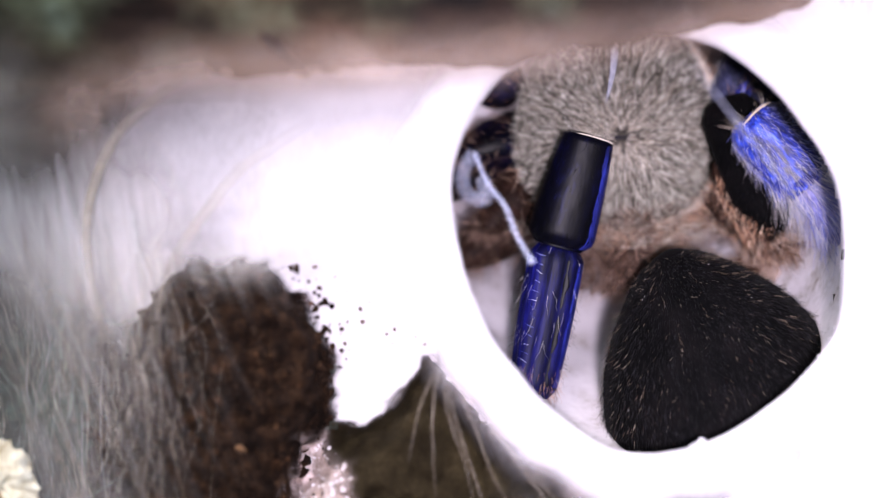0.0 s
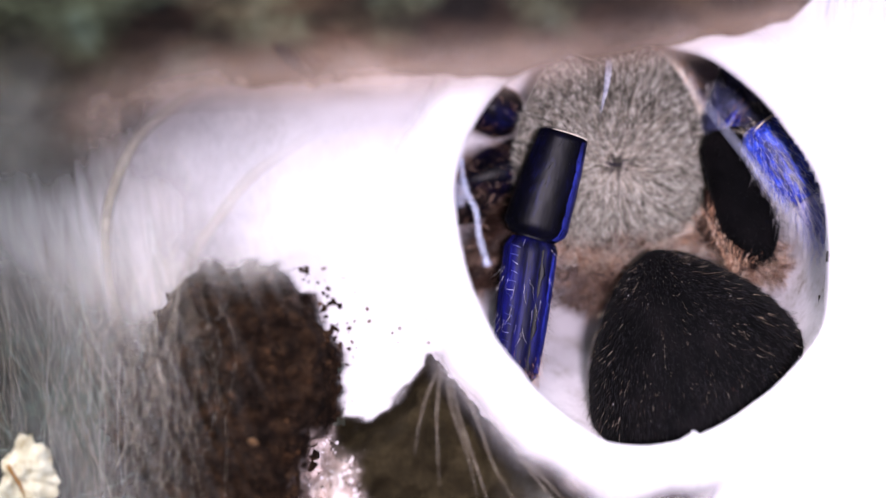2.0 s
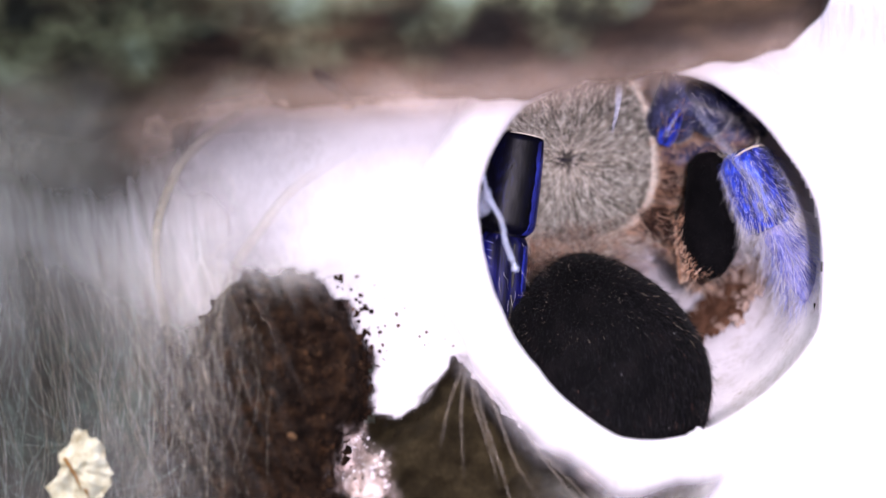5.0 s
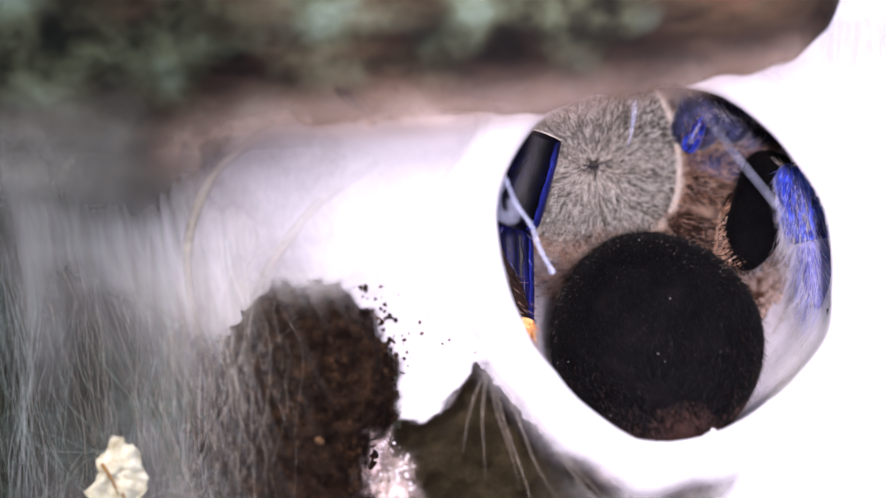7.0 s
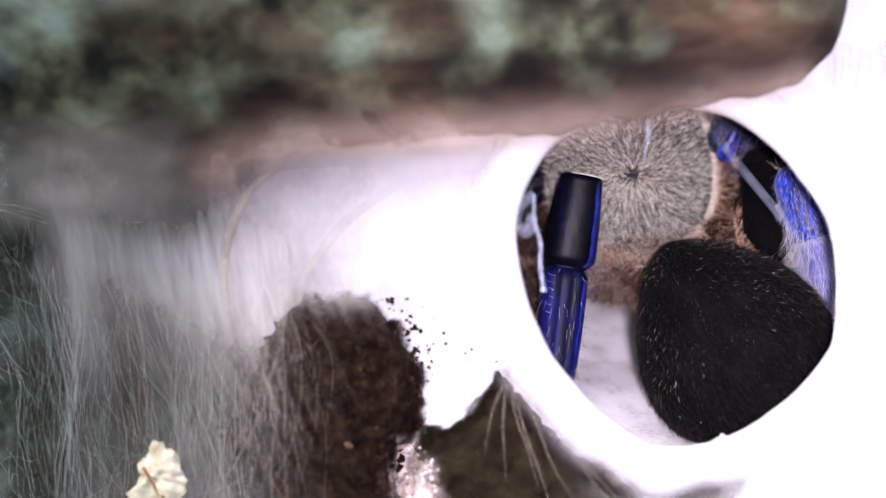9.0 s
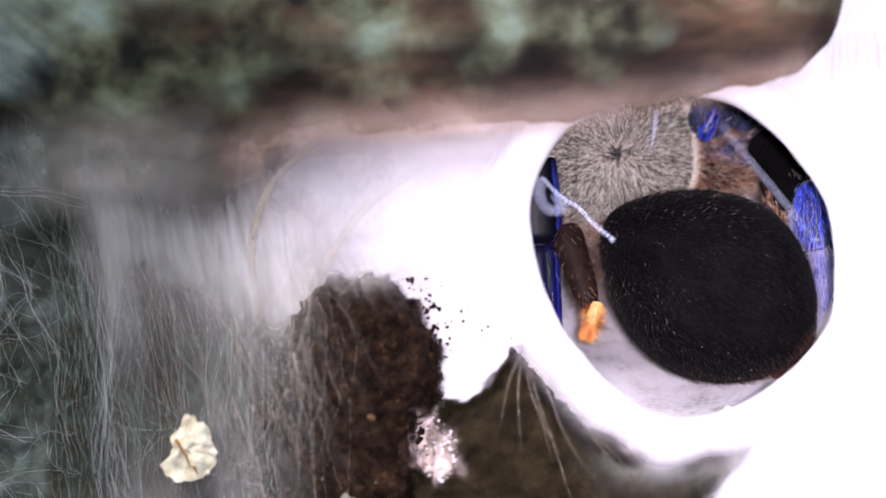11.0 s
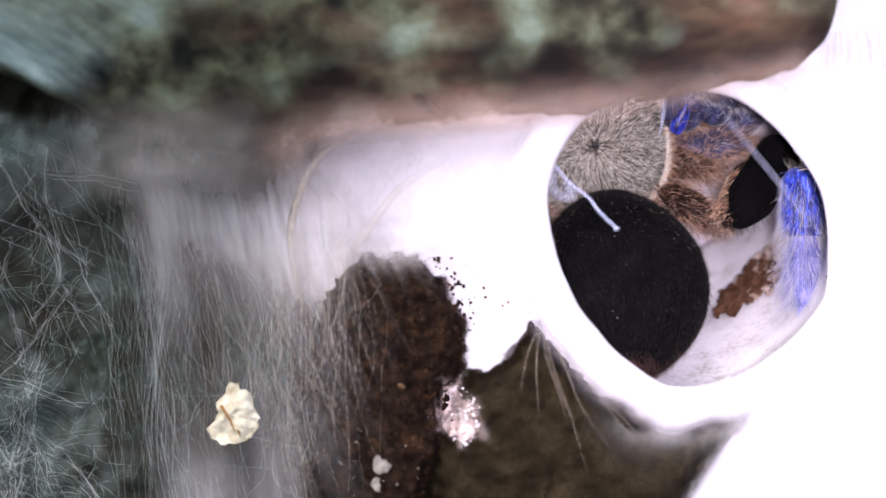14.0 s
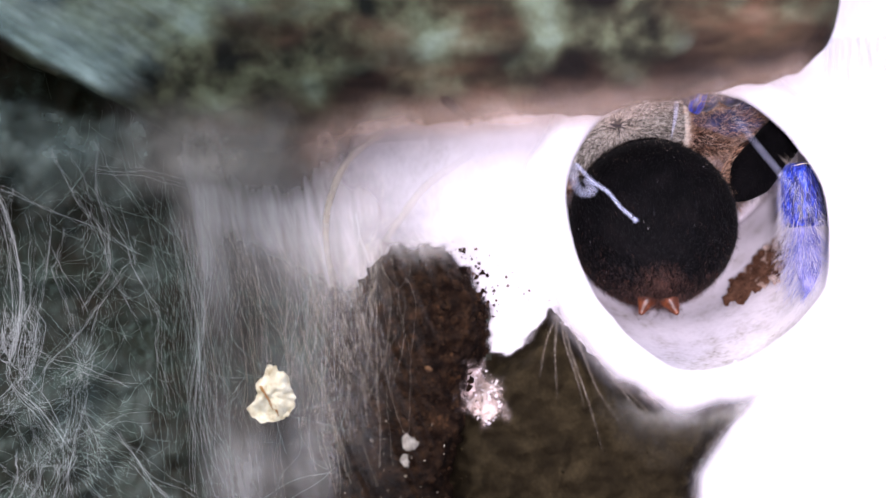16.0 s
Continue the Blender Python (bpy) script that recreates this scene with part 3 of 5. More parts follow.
under(web, build_veil("gauze", GAUZE_AREA, lambda x, z: -18.6 + 0 * x, GAUZE,
           lambda x, z: (.34 + .3 * np.exp(-((z - (17.6 - .52 * (x + 38.5))) / 2.0) ** 2) + .22 * np.exp(-((z - (21.5 - .5 * (x + 38.5))) / 3.5) ** 2)) * smooth01((z - 16 - .62 * (x + 39.5)) / 9),
           "pale green-grey silk gauze along the log's edge", fade=1.7, warp=.35))
BACKVEIL = [(-75, 25), (-38, 18), (-33, 0), (-33, -60), (-75, -60)]
under(web, build_veil("film", BACKVEIL, lambda x, z: wall_depth(x, z) - 1.6, GREEN_VEIL, lambda x, z: np.clip(.16 + .08 * smooth01((-6 - z) / 16) + .3 * smooth01((z - 6) / 9) + .2 * rough_noise(np.stack([x, 0 * x, z], 1), .12, 3), 0, 1),
           "thin green-grey silk film over dark bark", fade=3))
under(web, build_veil("near_film", [(-74, 26), (-58, 22), (-42, 14), (-32, 8), (-34, -6), (-50, -2), (-74, 8)], lambda x, z: -7 + 0 * x, GREEN_VEIL, lambda x, z: np.clip(.12 + .14 * rough_noise(np.stack([x, 0 * x, z], 1) + 50, .1, 3), 0, 1),
           "thin grey film of silk under the log", fade=6))


def log_edge(x):
    return np.interp(x, [p[0] for p in LEDGE_EDGE], [p[1] for p in LEDGE_EDGE])


# haze of silk that binds the log to the sheet, thickest at the log's lower edge
FRINGE = [(-26, 24), (-26, 0), (-16, 0), (-10, 5), (0, 8), (14, 9.5), (30, 13.5), (49, 20), (49, 31), (31, 31), (0, 28), (-18, 25)]
under(curtain, build_veil("log_veil", [(-54, 26), (-52, -2), (-38, -8), (-20, -10), (-8, -6), (-3, 18), (-6, 26), (-26, 26)], lambda x, z: -13.5 - .45 * np.clip(z - log_edge(x), -6, 9), GREY_HAZE,
           lambda x, z: .5 * smooth01((z - 3.5) / 8) * smooth01((22 - z) / 8) * smooth01((x + 50) / 18) * smooth01((-14 - x) / 8), "thin grey silk between the log and the curtain", fade=4))
under(funnel, build_veil("fringe", FRINGE, lambda x, z: -13.5 - .45 * np.clip(z - log_edge(x), -6, 9), HAZE,
           lambda x, z: (.56 * smooth01((x + 24) / 9) - .18 * smooth01((x - 8) / 20)) * np.exp(-((z - log_edge(x) + .3) / np.where(z > log_edge(x) - .3, 3.4, np.where(x < -13, 4.2, 2.0))) ** 2),
           "soft brownish silk haze under the log", fade=4, warp=.4))
under(curtain, build_veil("slanting_veil", [(-40, 18), (-38, 4), (-32, -14), (-22, -34), (-4, -40), (-5, -18), (-8, -2), (-12, 8), (-24, 16)], lambda x, z: hang_depth(x, z) - 1.6, SLANT_VEIL,
           lambda x, z: .03 + .06 * smooth01((z + 14) / 10) + .2 * np.exp(-((z - 1 + .55 * (x + 26)) / 7) ** 2), "thin slanting veil of beige silk", fade=4))
under(curtain, build_veil("front_veil", [(-26, 6), (-24, -10), (-22, -45), (0, -45), (0, -20), (3, -6), (6, 3), (-4, 6), (-12, 8)], lambda x, z: -6.2 + .3 * np.clip(-x - 12, 0, 12), SLANT_VEIL,
           lambda x, z: .05 + .18 * smooth01((-x - 4) / 8) * smooth01((z + 44) / 26) + .4 * np.exp(-((x + 2) / 6) ** 2 - ((z - .5) / 2.4) ** 2), "thin beige silk drawn over the soil clump", fade=5))
under(funnel, build_veil("mud_web", [(18, -13), (26, -20), (34, -21), (41.5, -17.5), (40, -22), (35, -29), (26, -30), (19, -22)], lambda x, z: -5.4 + 0 * x, GREY_HAZE,
           lambda x, z: .05 + .5 * np.exp(-((z + 19.5) / 3.6) ** 2) * smooth01((x - 20) / 9), "grey-green web stretched over the mud lip", fade=1.5, warp=.6))


under(funnel, build_veil("stained_edge", [(12, -5.5), (14.6, -3.6), (17, -6.6), (22, -12.2), (29, -18.2), (34, -20), (30, -22), (24, -19), (18, -13.5), (14, -9.8)], lambda x, z: -8.7 + 0 * x, PINK_SILK,
           lambda x, z: .3 + .25 * rough_noise(np.stack([x, 0 * x, z], 1) + 17, .3, 3), "beige stain on the silk along the mud lip", step=.5, fade=2.4, warp=1.0))


def lip_edge(z):
    return np.interp(z, [-48, -29.4, -24, -19.6, -17], [33.5, 34.4, 38, 41.4, 41])


under(funnel, build_veil("hem", [(37, -14.5), (35, -19), (32, -24), (29.5, -30), (29.5, -47), (44, -47), (48, -24), (48, -14.5)], lambda x, z: -5.8 + .3 * np.clip(x - lip_edge(z), 0, 6), SILK,
           lambda x, z: .95 * smooth01((x - lip_edge(z) + 3.2) / 4.6), "thinning white silk hem over the mud lip", fade=2, warp=.6))


def strands(name, paths, radius, mat, label, parent, taper=False, sides=4):
    v, f = tubes(paths, radius, sides, taper)
    return tagged(mesh_object(name, v, f, mat, parent), label, kind="stuff")


g = np.random.default_rng(21)


def hanging(n, x0, x1, z0, z1, lean=.1, depth=hang_depth, wob=.5):
    res = []
    for _ in range(n):
        x, z = g.uniform(x0, x1), g.uniform(*z0)
        length = g.uniform(*z1)
        s = np.linspace(0, 1, 14)
        l, ph, k = g.normal() * lean, g.uniform(0, 6.28), g.uniform(2, 6)
        px = x + l * length * s ** 1.4 + wob * np.sin(ph + k * s) * s
        pz = z - length * s
        res.append(np.stack([px, depth(px, pz) - .3 - g.uniform(0, .8), pz], 1))
    return res


def bundle(path, n, spread, seed):
    """n fine threads that follow one path, drifting apart and together."""
    h = np.random.default_rng(seed)
    s = np.linspace(0, 1, len(path))
    res = []
    for _ in range(n):
        off = np.zeros((len(path), 3))
        for k in range(3):
            off[:, k] = spread * ((.35, .25, .35)[k]) * (h.normal() + h.normal() * np.sin(s * h.uniform(2, 7) + h.uniform(0, 6)) + .4 * h.normal() * np.sin(s * h.uniform(8, 22) + h.uniform(0, 6)))
        jit = np.cumsum(h.normal(size=(len(path), 3)), 0)
        jit -= np.linspace(0, 1, len(path))[:, None] * jit[-1]
        off += jit * .035 * min(spread, 2)
        a, z = sorted(h.uniform(0, 1, 2))
        if z - a < .35:
            a, z = 0, 1
        i0, i1 = int(a * (len(path) - 6)), int(z * (len(path) - 1)) + 1
        res.append((path + off)[i0:max(i1, i0 + 5)])
    return res


def bundled(paths, n, spread):
    res = []
    for k, p in enumerate(paths):
        res += bundle(p, int(g.integers(*n)), spread * g.uniform(.4, 1.5), 900 + k)
    return res


many = bundled(hanging(9, -40, -14, (-2, 13), (12, 34), .35, wob=2.2), (3, 8), 2.6) + bundled(hanging(7, -38, -29, (-4, 12), (22, 46), .15, wob=3.0), (6, 12), 2.6)
many += bundled(hanging(9, -28, -4, (-10, 6), (10, 30), .3, wob=2.0), (4, 10), 1.8)
strands("hanging_threads", many, list(.004 + .009 * g.random(len(many)) ** 3), DIM_THREAD, "fine hanging threads of grey spider silk", curtain, sides=3)
bright = bundled(hanging(4, -36, -30, (-4, 8), (20, 44), .1, wob=2.0), (4, 8), 1.2) + bundled(hanging(7, -30, -9, (-2, 8), (14, 30), .3, wob=1.6), (2, 5), 1.4)
strands("pale_threads", bright, list(.005 + .011 * g.random(len(bright)) ** 2), THREAD, "brighter pale silk threads in the curtain", curtain, sides=3)


front = bundled(hanging(5, -18, -8, (-2, 4), (12, 30), .25, depth=lambda x, z: -6.4 + .35 * np.clip(-x - 10, 0, 14), wob=3.2), (4, 8), 5.0)
strands("front_threads", front, list(.004 + .005 * g.random(len(front)) ** 2), CORD, "beige threads drawn over the soil clump", curtain, sides=3)


fan = []
for x0 in g.uniform(-34, -13, 17):
    lean, drop, z0 = g.uniform(.1, .42), g.uniform(18, 44), g.uniform(0, 8)
    s = np.linspace(0, 1, 26)
    px = x0 + lean * drop * (1 - (1 - s) ** 2) * .7 + 1.2 * np.sin(g.uniform(0, 6) + 4.5 * s)
    pz = z0 - drop * s
    fan.append(np.stack([px, hang_depth(px, pz) - 1.5 - 4 * smooth01((px + 16) / 8), pz], 1))
fan = bundled(fan, (4, 10), 2.4)
strands("slanting_threads", fan, list(.004 + .006 * g.random(len(fan)) ** 2), CORD, "fine slanting beige threads in the curtain", curtain, sides=3)


knot_rng = np.random.default_rng(77)
spray = []
for k in range(46):
    s = np.linspace(0, 1, 26)
    if k < 32:
        ex, ez = knot_rng.uniform(-20, -3), knot_rng.uniform(-32, -9)
    else:
        ex, ez = knot_rng.uniform(-15, 0), knot_rng.uniform(5, 14)
    x0, z0 = knot_rng.normal(-9.5, .9), knot_rng.normal(1.0, .8)
    bow = knot_rng.normal() * 2.4
    px = x0 + (ex - x0) * s + bow * np.sin(math.pi * s) + .25 * np.sin(knot_rng.uniform(0, 6) + 9 * s)
    pz = z0 + (ez - z0) * s + .3 * bow * np.sin(math.pi * s)
    spray.append(np.stack([px, -5.6 - .9 * np.sin(math.pi * s) + knot_rng.normal() * .3, pz], 1))
strands("knot_threads", spray, list(.004 + .009 * knot_rng.random(len(spray)) ** 2), CORD, "beige threads spraying from a knot above the soil clump", curtain, sides=3)


def wander(n, box, length, turn, depth, down=.6):
    res = []
    for _ in range(n):
        x, z = g.uniform(box[0], box[1]), g.uniform(box[2], box[3])
        a = g.normal(-1.57, .45) if g.random() < down else g.uniform(0, 6.28)
        pts, L, home, bend = [], g.uniform(*length), a, 0
        y = g.uniform(-2.5, 0)
        for _ in range(int(L / .45)):
            pts.append((x, 0, z))
            bend = .8 * bend + g.normal() * turn
            a += bend + .1 * (home - a)
            x, z = x + .45 * math.cos(a), z + .45 * math.sin(a)
        p = np.array(pts)
        p[:, 1] = depth(p[:, 0], p[:, 2]) + y
        res.append(p)
    return res


net = bundled(wander(34, (-72, -34, -46, 22), (8, 30), .018, wall_depth), (2, 7), 3.6)
strands("web_tangle", net, list(.004 + .009 * g.random(len(net)) ** 2), DIM_THREAD, "loose tangle of fine web over dark bark", web, sides=3)
net2 = bundled(wander(20, (-64, -38, -34, 12), (14, 40), .022, lambda x, z: wall_depth(x, z) - 2, .8), (2, 6), 1.2)
strands("pale_tangle", net2, list(.008 + .016 * g.random(len(net2)) ** 3), THREAD, "pale crinkled web threads over dark bark", web, sides=3)
net3 = wander(60, (-34, -2, -46, -2), (5, 22), .05, lambda x, z: hang_depth(x, z) - 1, .5)
strands("crossing_threads", net3, list(g.uniform(.006, .02, len(net3))), DIM_THREAD, "fine crossing threads over the silk curtain", curtain, sides=3)


def crinkled(n, centre, spread, length, depth):
    """Short kinked threads that snarl round a centre."""
    res = []
    for _ in range(n):
        x, z = g.normal(centre[0], spread[0]), g.normal(centre[1], spread[1])
        a, kink, y = g.normal(-1.4, .8), 0, g.uniform(-2.2, .6)
        pts = []
        for _ in range(int(g.uniform(*length) / .35)):
            kink = .6 * kink + g.normal() * (.5 if g.random() < .08 else .1)
            a += kink
            x, z, y = x + .35 * math.cos(a), z + .35 * math.sin(a), y + g.normal() * .08
            pts.append((x, y, z))
        p = np.array(pts)
        p[:, 1] += depth(p[:, 0], p[:, 2]) - 1
        res.append(p)
    return res


def crimp(p, size):
    """Fine irregular waviness along a thread."""
    t = np.arange(len(p))
    off = np.zeros_like(p)
    for k in range(3):
        off[:, k] = size * (np.sin(t * g.uniform(.5, 1.1) + g.uniform(0, 6)) + .7 * np.sin(t * g.uniform(1.3, 2.4) + g.uniform(0, 6)) + .5 * g.normal(size=len(p)))
    return p + off


def branching(n, box, length, depth):
    """Sagging web: crimped main strands with side threads that leave them."""
    mains, sides_ = [], []
    for p in wander(n, box, length, .03, depth, 1.0):
        if p[:, 0].max() > -35:
            continue
        p = crimp(p, g.uniform(.03, .1))
        mains += bundle(p, int(g.integers(3, 8)), g.uniform(.3, 1.0), int(g.integers(1e6)))
        for _ in range(int(g.integers(5, 11))):
            i = int(g.integers(2, max(3, len(p) - 2)))
            way = g.choice([-1, 1]) * g.uniform(.35, 1.4)
            reach = g.uniform(2, 11)
            q = np.linspace(0, 1, max(8, int(reach / .35)))
            x = p[i, 0] + reach * np.sin(way) * q
            z = p[i, 2] - reach * np.cos(way) * q - g.uniform(0, .35) * reach * q * (1 - q)
            y = depth(x, z) - 1
            y += (p[i, 1] - y[0]) * (1 - q)
            sides_.append(crimp(np.stack([x, y, z], 1), g.uniform(.02, .09)))
    return mains, sides_


mains, sides = branching(24, (-68, -38, -18, 20), (14, 34), lambda x, z: wall_depth(x, z) - 1.5)
low_mains, low_sides = branching(14, (-64, -39, -36, -14), (5, 16), lambda x, z: wall_depth(x, z) - 1)
mains, sides = mains + low_mains, sides + low_sides
strands("web_strands", mains, list(.005 + .01 * g.random(len(mains)) ** 2), THREAD, "crimped pale strands of web over dark bark", web, sides=3)
strands("branch_thread", sides, list(.005 + .014 * g.random(len(sides)) ** 2), DIM_THREAD, "fine side threads of the web", web, sides=3)
snarl = crinkled(20, (-45, -24), (4, 4), (5, 14), wall_depth) + crinkled(18, (-47, -31), (5, 3), (4, 12), wall_depth) + crinkled(12, (-45, -6), (3, 6), (4, 12), wall_depth)
strands("snarled_web", snarl, list(.007 + .012 * g.random(len(snarl)) ** 2), DIM_THREAD, "snarled pale web over dark bark", web, sides=3)


def curve(points, n=24):
    """A smooth line through a few points."""
    p = np.asarray(points, float)
    t = np.linspace(0, len(p) - 1, n)
    res = []
    for q in t:
        i = min(int(q), len(p) - 2)
        u = q - i
        a, b, c, d = p[max(i - 1, 0)], p[i], p[i + 1], p[min(i + 2, len(p) - 1)]
        res.append(.5 * (2 * b + (c - a) * u + (2 * a - 5 * b + 4 * c - d) * u * u + (3 * b - a - 3 * c + d) * u ** 3))
    return np.array(res)


def cord(name, points, radius, mat, label, n=24, taper=False, thin=1.0):
    v, f = tubes([curve(points, n)], radius, 8, taper)
    fade = np.repeat(np.sin(math.pi * np.linspace(.02, .98, n)) ** .6, 8)
    return tagged(mesh_object(name, v, f, mat, density=thin * fade), label, "spider silk")


under(funnel, cord("cord", [(-7, -5, 16), (-12.5, -4.6, 11.5), (-15.2, -3.5, 5), (-15.2, -2, -1), (-14, -.5, -7)], .5, SOFT_CORD, "beige stained silk cord at the funnel's edge", thin=.46))
under(funnel, cord("cord", [(4, -6, 12.5), (-2, -5.6, 8.4), (-5.5, -5, 4), (-7.5, -4.4, 1), (-9.5, -3, -4)], .5, SOFT_CORD, "beige stained silk cord down to the soil clump", thin=.3))
under(funnel, cord("cord", [(11.6, -6, 5), (13.6, -6, -2), (15.3, -6.4, -7.6)], .34, SOFT_CORD, "beige stained silk cord beside the rim", thin=.5))
for pts in ([(15.4, -6.4, -7.8), (15.8, -5.8, -12), (17.5, -5.4, -17), (18.5, -5.2, -21)], [(15.6, -6.4, -7.8), (18, -5.8, -13), (20.5, -5.6, -19), (25, -5.2, -25)],
            [(15.2, -6.2, -7.8), (13.5, -5.4, -12), (12.6, -5, -17)], [(18, -6, -11), (23, -5.8, -18), (28, -5.6, -24)],
            [(15.3, -6.3, -7.7), (16.6, -5.6, -13), (19, -5.4, -20), (21, -5.2, -27)], [(15.2, -6.2, -7.6), (14.6, -5.5, -13), (15, -5.2, -20)], [(16, -6.2, -8.4), (20, -6, -14), (26, -5.7, -20.5), (31, -5.4, -25)]):
    under(funnel, cord("root_strand", pts, .12, SOFT_CORD, "beige silk strand fanned over the mud lip", taper=True, thin=.24))
# knotted string at the far end of the web
string = curve([(-61, 2, 9), (-58.5, 2, 4), (-57, 2, -2), (-56.5, 2, -8), (-57.5, 2, -14), (-59, 2, -13), (-58.5, 2, -9), (-57, 2.2, -12), (-57.8, 2, -16), (-56, 2, -19), (-53, 2, -22), (-50, 2, -27)], 90)
loops = bundle(string, 9, 1.5, 5) + bundle(string[:45], 6, .5, 6)
for k in range(13):
    q = np.linspace(0, g.uniform(5, 7), 40) + g.uniform(0, 6)
    rx, rz = g.uniform(.7, 2.2), g.uniform(1.6, 4.6)
    cx, cz = g.normal(-56, .6), g.normal(-11.5, 1.6)
    loops.append(np.stack([cx + rx * np.cos(q) + .25 * np.sin(3 * q), 2 - .5 * np.sin(2 * q), cz + rz * np.sin(q) + .3 * np.cos(4 * q)], 1))
strands("knotted_string", loops, list(g.uniform(.01, .028, len(loops))), THREAD, "knotted white silk string hanging over dark bark", web)
under(curtain, cord("short_thread", [(-11.4, -4.6, 4.6), (-11.0, -4.8, 2.2), (-11.2, -4.7, .8), (-12, -4.5, -1.2)], .07, THREAD, "tiny forked white thread"))
under(curtain, cord("short_thread", [(-11.2, -4.7, 3.2), (-10.9, -4.7, 1.6), (-10.2, -4.6, -.2), (-9.6, -4.4, -1.8)], .07, THREAD, "tiny forked white thread"))

# ---- pale husk flakes caught on the web ----


HUSK = [(-10, 75), (12, 75), (18, 60), (37, 55), (48, 20), (60, 0), (58, -30), (40, -52), (5, -65), (-25, -65), (-45, -50), (-60, -32), (-40, -15), (-30, 5), (-35, 32), (-20, 42), (-13, 52)]


def build_flake(x, y, z, w, h, seed, crack):
    """A chip of husk: an uneven outline, two bulging faces and a broken edge."""
    na, nr = 64, 10
    pa = np.unwrap([math.atan2(q, p) for p, q in HUSK][::-1])
    pr = np.array([math.hypot(p, q) for p, q in HUSK][::-1]) / 60
    verts = []
    for s in (-1, 1):
        for i in range(nr + 1):
            for j in range(na):
                a = 2 * math.pi * j / na
                r0 = np.interp(a + (0 if crack else seed), np.concatenate([pa - 2 * math.pi, pa, pa + 2 * math.pi]), np.tile(pr, 3))
                r = r0 * (1 + .1 * noise.noise(Vector((math.cos(a) * 6 + seed, math.sin(a) * 6, 0)))) * i / nr
                px, pz = r * math.cos(a) * w / 2, r * math.sin(a) * h / 2
                bulge = 1 - (i / nr) ** 4
                py = s * .5 * (.3 + bulge) * min(1, w / 4) + min(.75, .14 * w) * noise.fractal(Vector((px * .7 + seed, pz * .7, s)), 1, 2, 4, noise_basis="PERLIN_ORIGINAL")
                verts.append((px, py, pz))
    f = grid_faces(nr + 1, na, True)
    f2 = f + (nr + 1) * na
    rim = [(nr * na + j, nr * na + (j + 1) % na, (2 * nr + 1) * na + (j + 1) % na, (2 * nr + 1) * na + j) for j in range(na)]
    ob = mesh_object("husk_flake", verts, f.tolist() + f2.tolist() + rim, FLAKE if crack else DULL_HUSK)
    ob.location = Vector((x, y, z)) * MM
    tagged(ob, "cream-yellow husk flake with a brown crack caught on silk" if crack else "small pale husk crumb caught on silk", "husk")
    if crack:
        for pts, rad in (([(-1.3, -.95, 1.2), (-.8, -1.12, .5), (-.3, -1.15, -.3), (.1, -1.12, -1.2), (.4, -1.02, -2.0)], .2), ([(.5, -.74, -1.7), (.9, -.7, -2.2), (1.1, -.6, -2.8)], .2)):
            v, q = tubes([curve(pts, 18)], rad, 7)
            v = [p + np.array([.12 * noise.noise(Vector(p) * 3), 0, .12 * noise.noise(Vector(p) * 3 + Vector((9, 0, 0)))]) for p in v]
            mesh_object("crack", v, q, CRACK, ob, "brown crack stain")
    return ob


build_flake(-22.9, -.4, -19.4, 6.5, 6.5, 4.1, True)
build_flake(-4.3, -5.4, -25.2, 1.9, 2.3, 1.7, False)
build_flake(-4.9, -5.4, -27.6, 1.3, 1.5, 2.7, False)
PATCH = [(3.6, -16.4), (6.6, -16), (8, -19), (7.4, -22), (5.6, -23.5), (3, -21)]
scatter_lumps("pale_grains", dirt, [(-12, -20), (2, -22), (3, -34), (-14, -34)], 36, (.05, .14), lambda x, z: dirt_top(x, z) - .1, CORD, 19, shapes=PADS)
under(dirt, build_veil("silk_spot", [(2, -14.5), (7, -14), (9, -19), (8.4, -23), (5.6, -25), (1.5, -21)], lambda x, z: np.minimum(dirt_top(x, z), wedge_top(x, z)) - .3, PINK_SILK, lambda x, z: .75 + .3 * rough_noise(np.stack([x, 0 * x, z], 1), .5, 3), "pinkish white silk film on the soil", step=.3, fade=2.2, warp=1.8))
under(dirt, build_veil("dusty_edge", [(-6, 2.5), (0, 1.6), (4, -.6), (7.4, -4.6), (7.6, -13), (5.6, -14), (4.6, -7), (1, -3.4), (-5, -1.6)], lambda x, z: np.minimum(dirt_top(x, z), 2.5) - .35, PINK_SILK,
           lambda x, z: .1 + .22 * smooth01((x - 1) / 5) * smooth01((z + 9) / 6) + .35 * rough_noise(np.stack([x, 0 * x, z], 1) + 11, .45, 3), "reddish silk dust on the clump's edge", step=.3, fade=1.6, warp=1.2))
speck = scatter_lumps("white_grains", None, PATCH, 130, (.04, .2), lambda x, z: np.minimum(dirt_top(x, z), wedge_top(x, z)) - .15, LINING, 17, shapes=PADS)
tagged(speck, "cluster of whitish silk-coated grains on the soil", "soil grains")
part_lumps(dirt, "amber_grain", [(-2, -14.8), (-.6, -14.8), (-.6, -16), (-2, -16)], 1, (.5, .6), lambda x, z: dirt_top(x, z) - .2, AMBER, 3)

# threads across the mouth
cord("mouth_thread", [(38.9, 6, 19), (42.4, 6, 14.5), (46.9, 6, 9), (51.3, 5, 3.2)], .56, SOFT_THREAD, "bluish white silk strand across the burrow mouth", thin=.22)
cord("mouth_thread", [(32.0, 8, 20.5), (31.8, 8, 18), (31.3, 9, 15)], .4, SOFT_THREAD, "short white silk strand at the top of the mouth", taper=True, thin=.36)

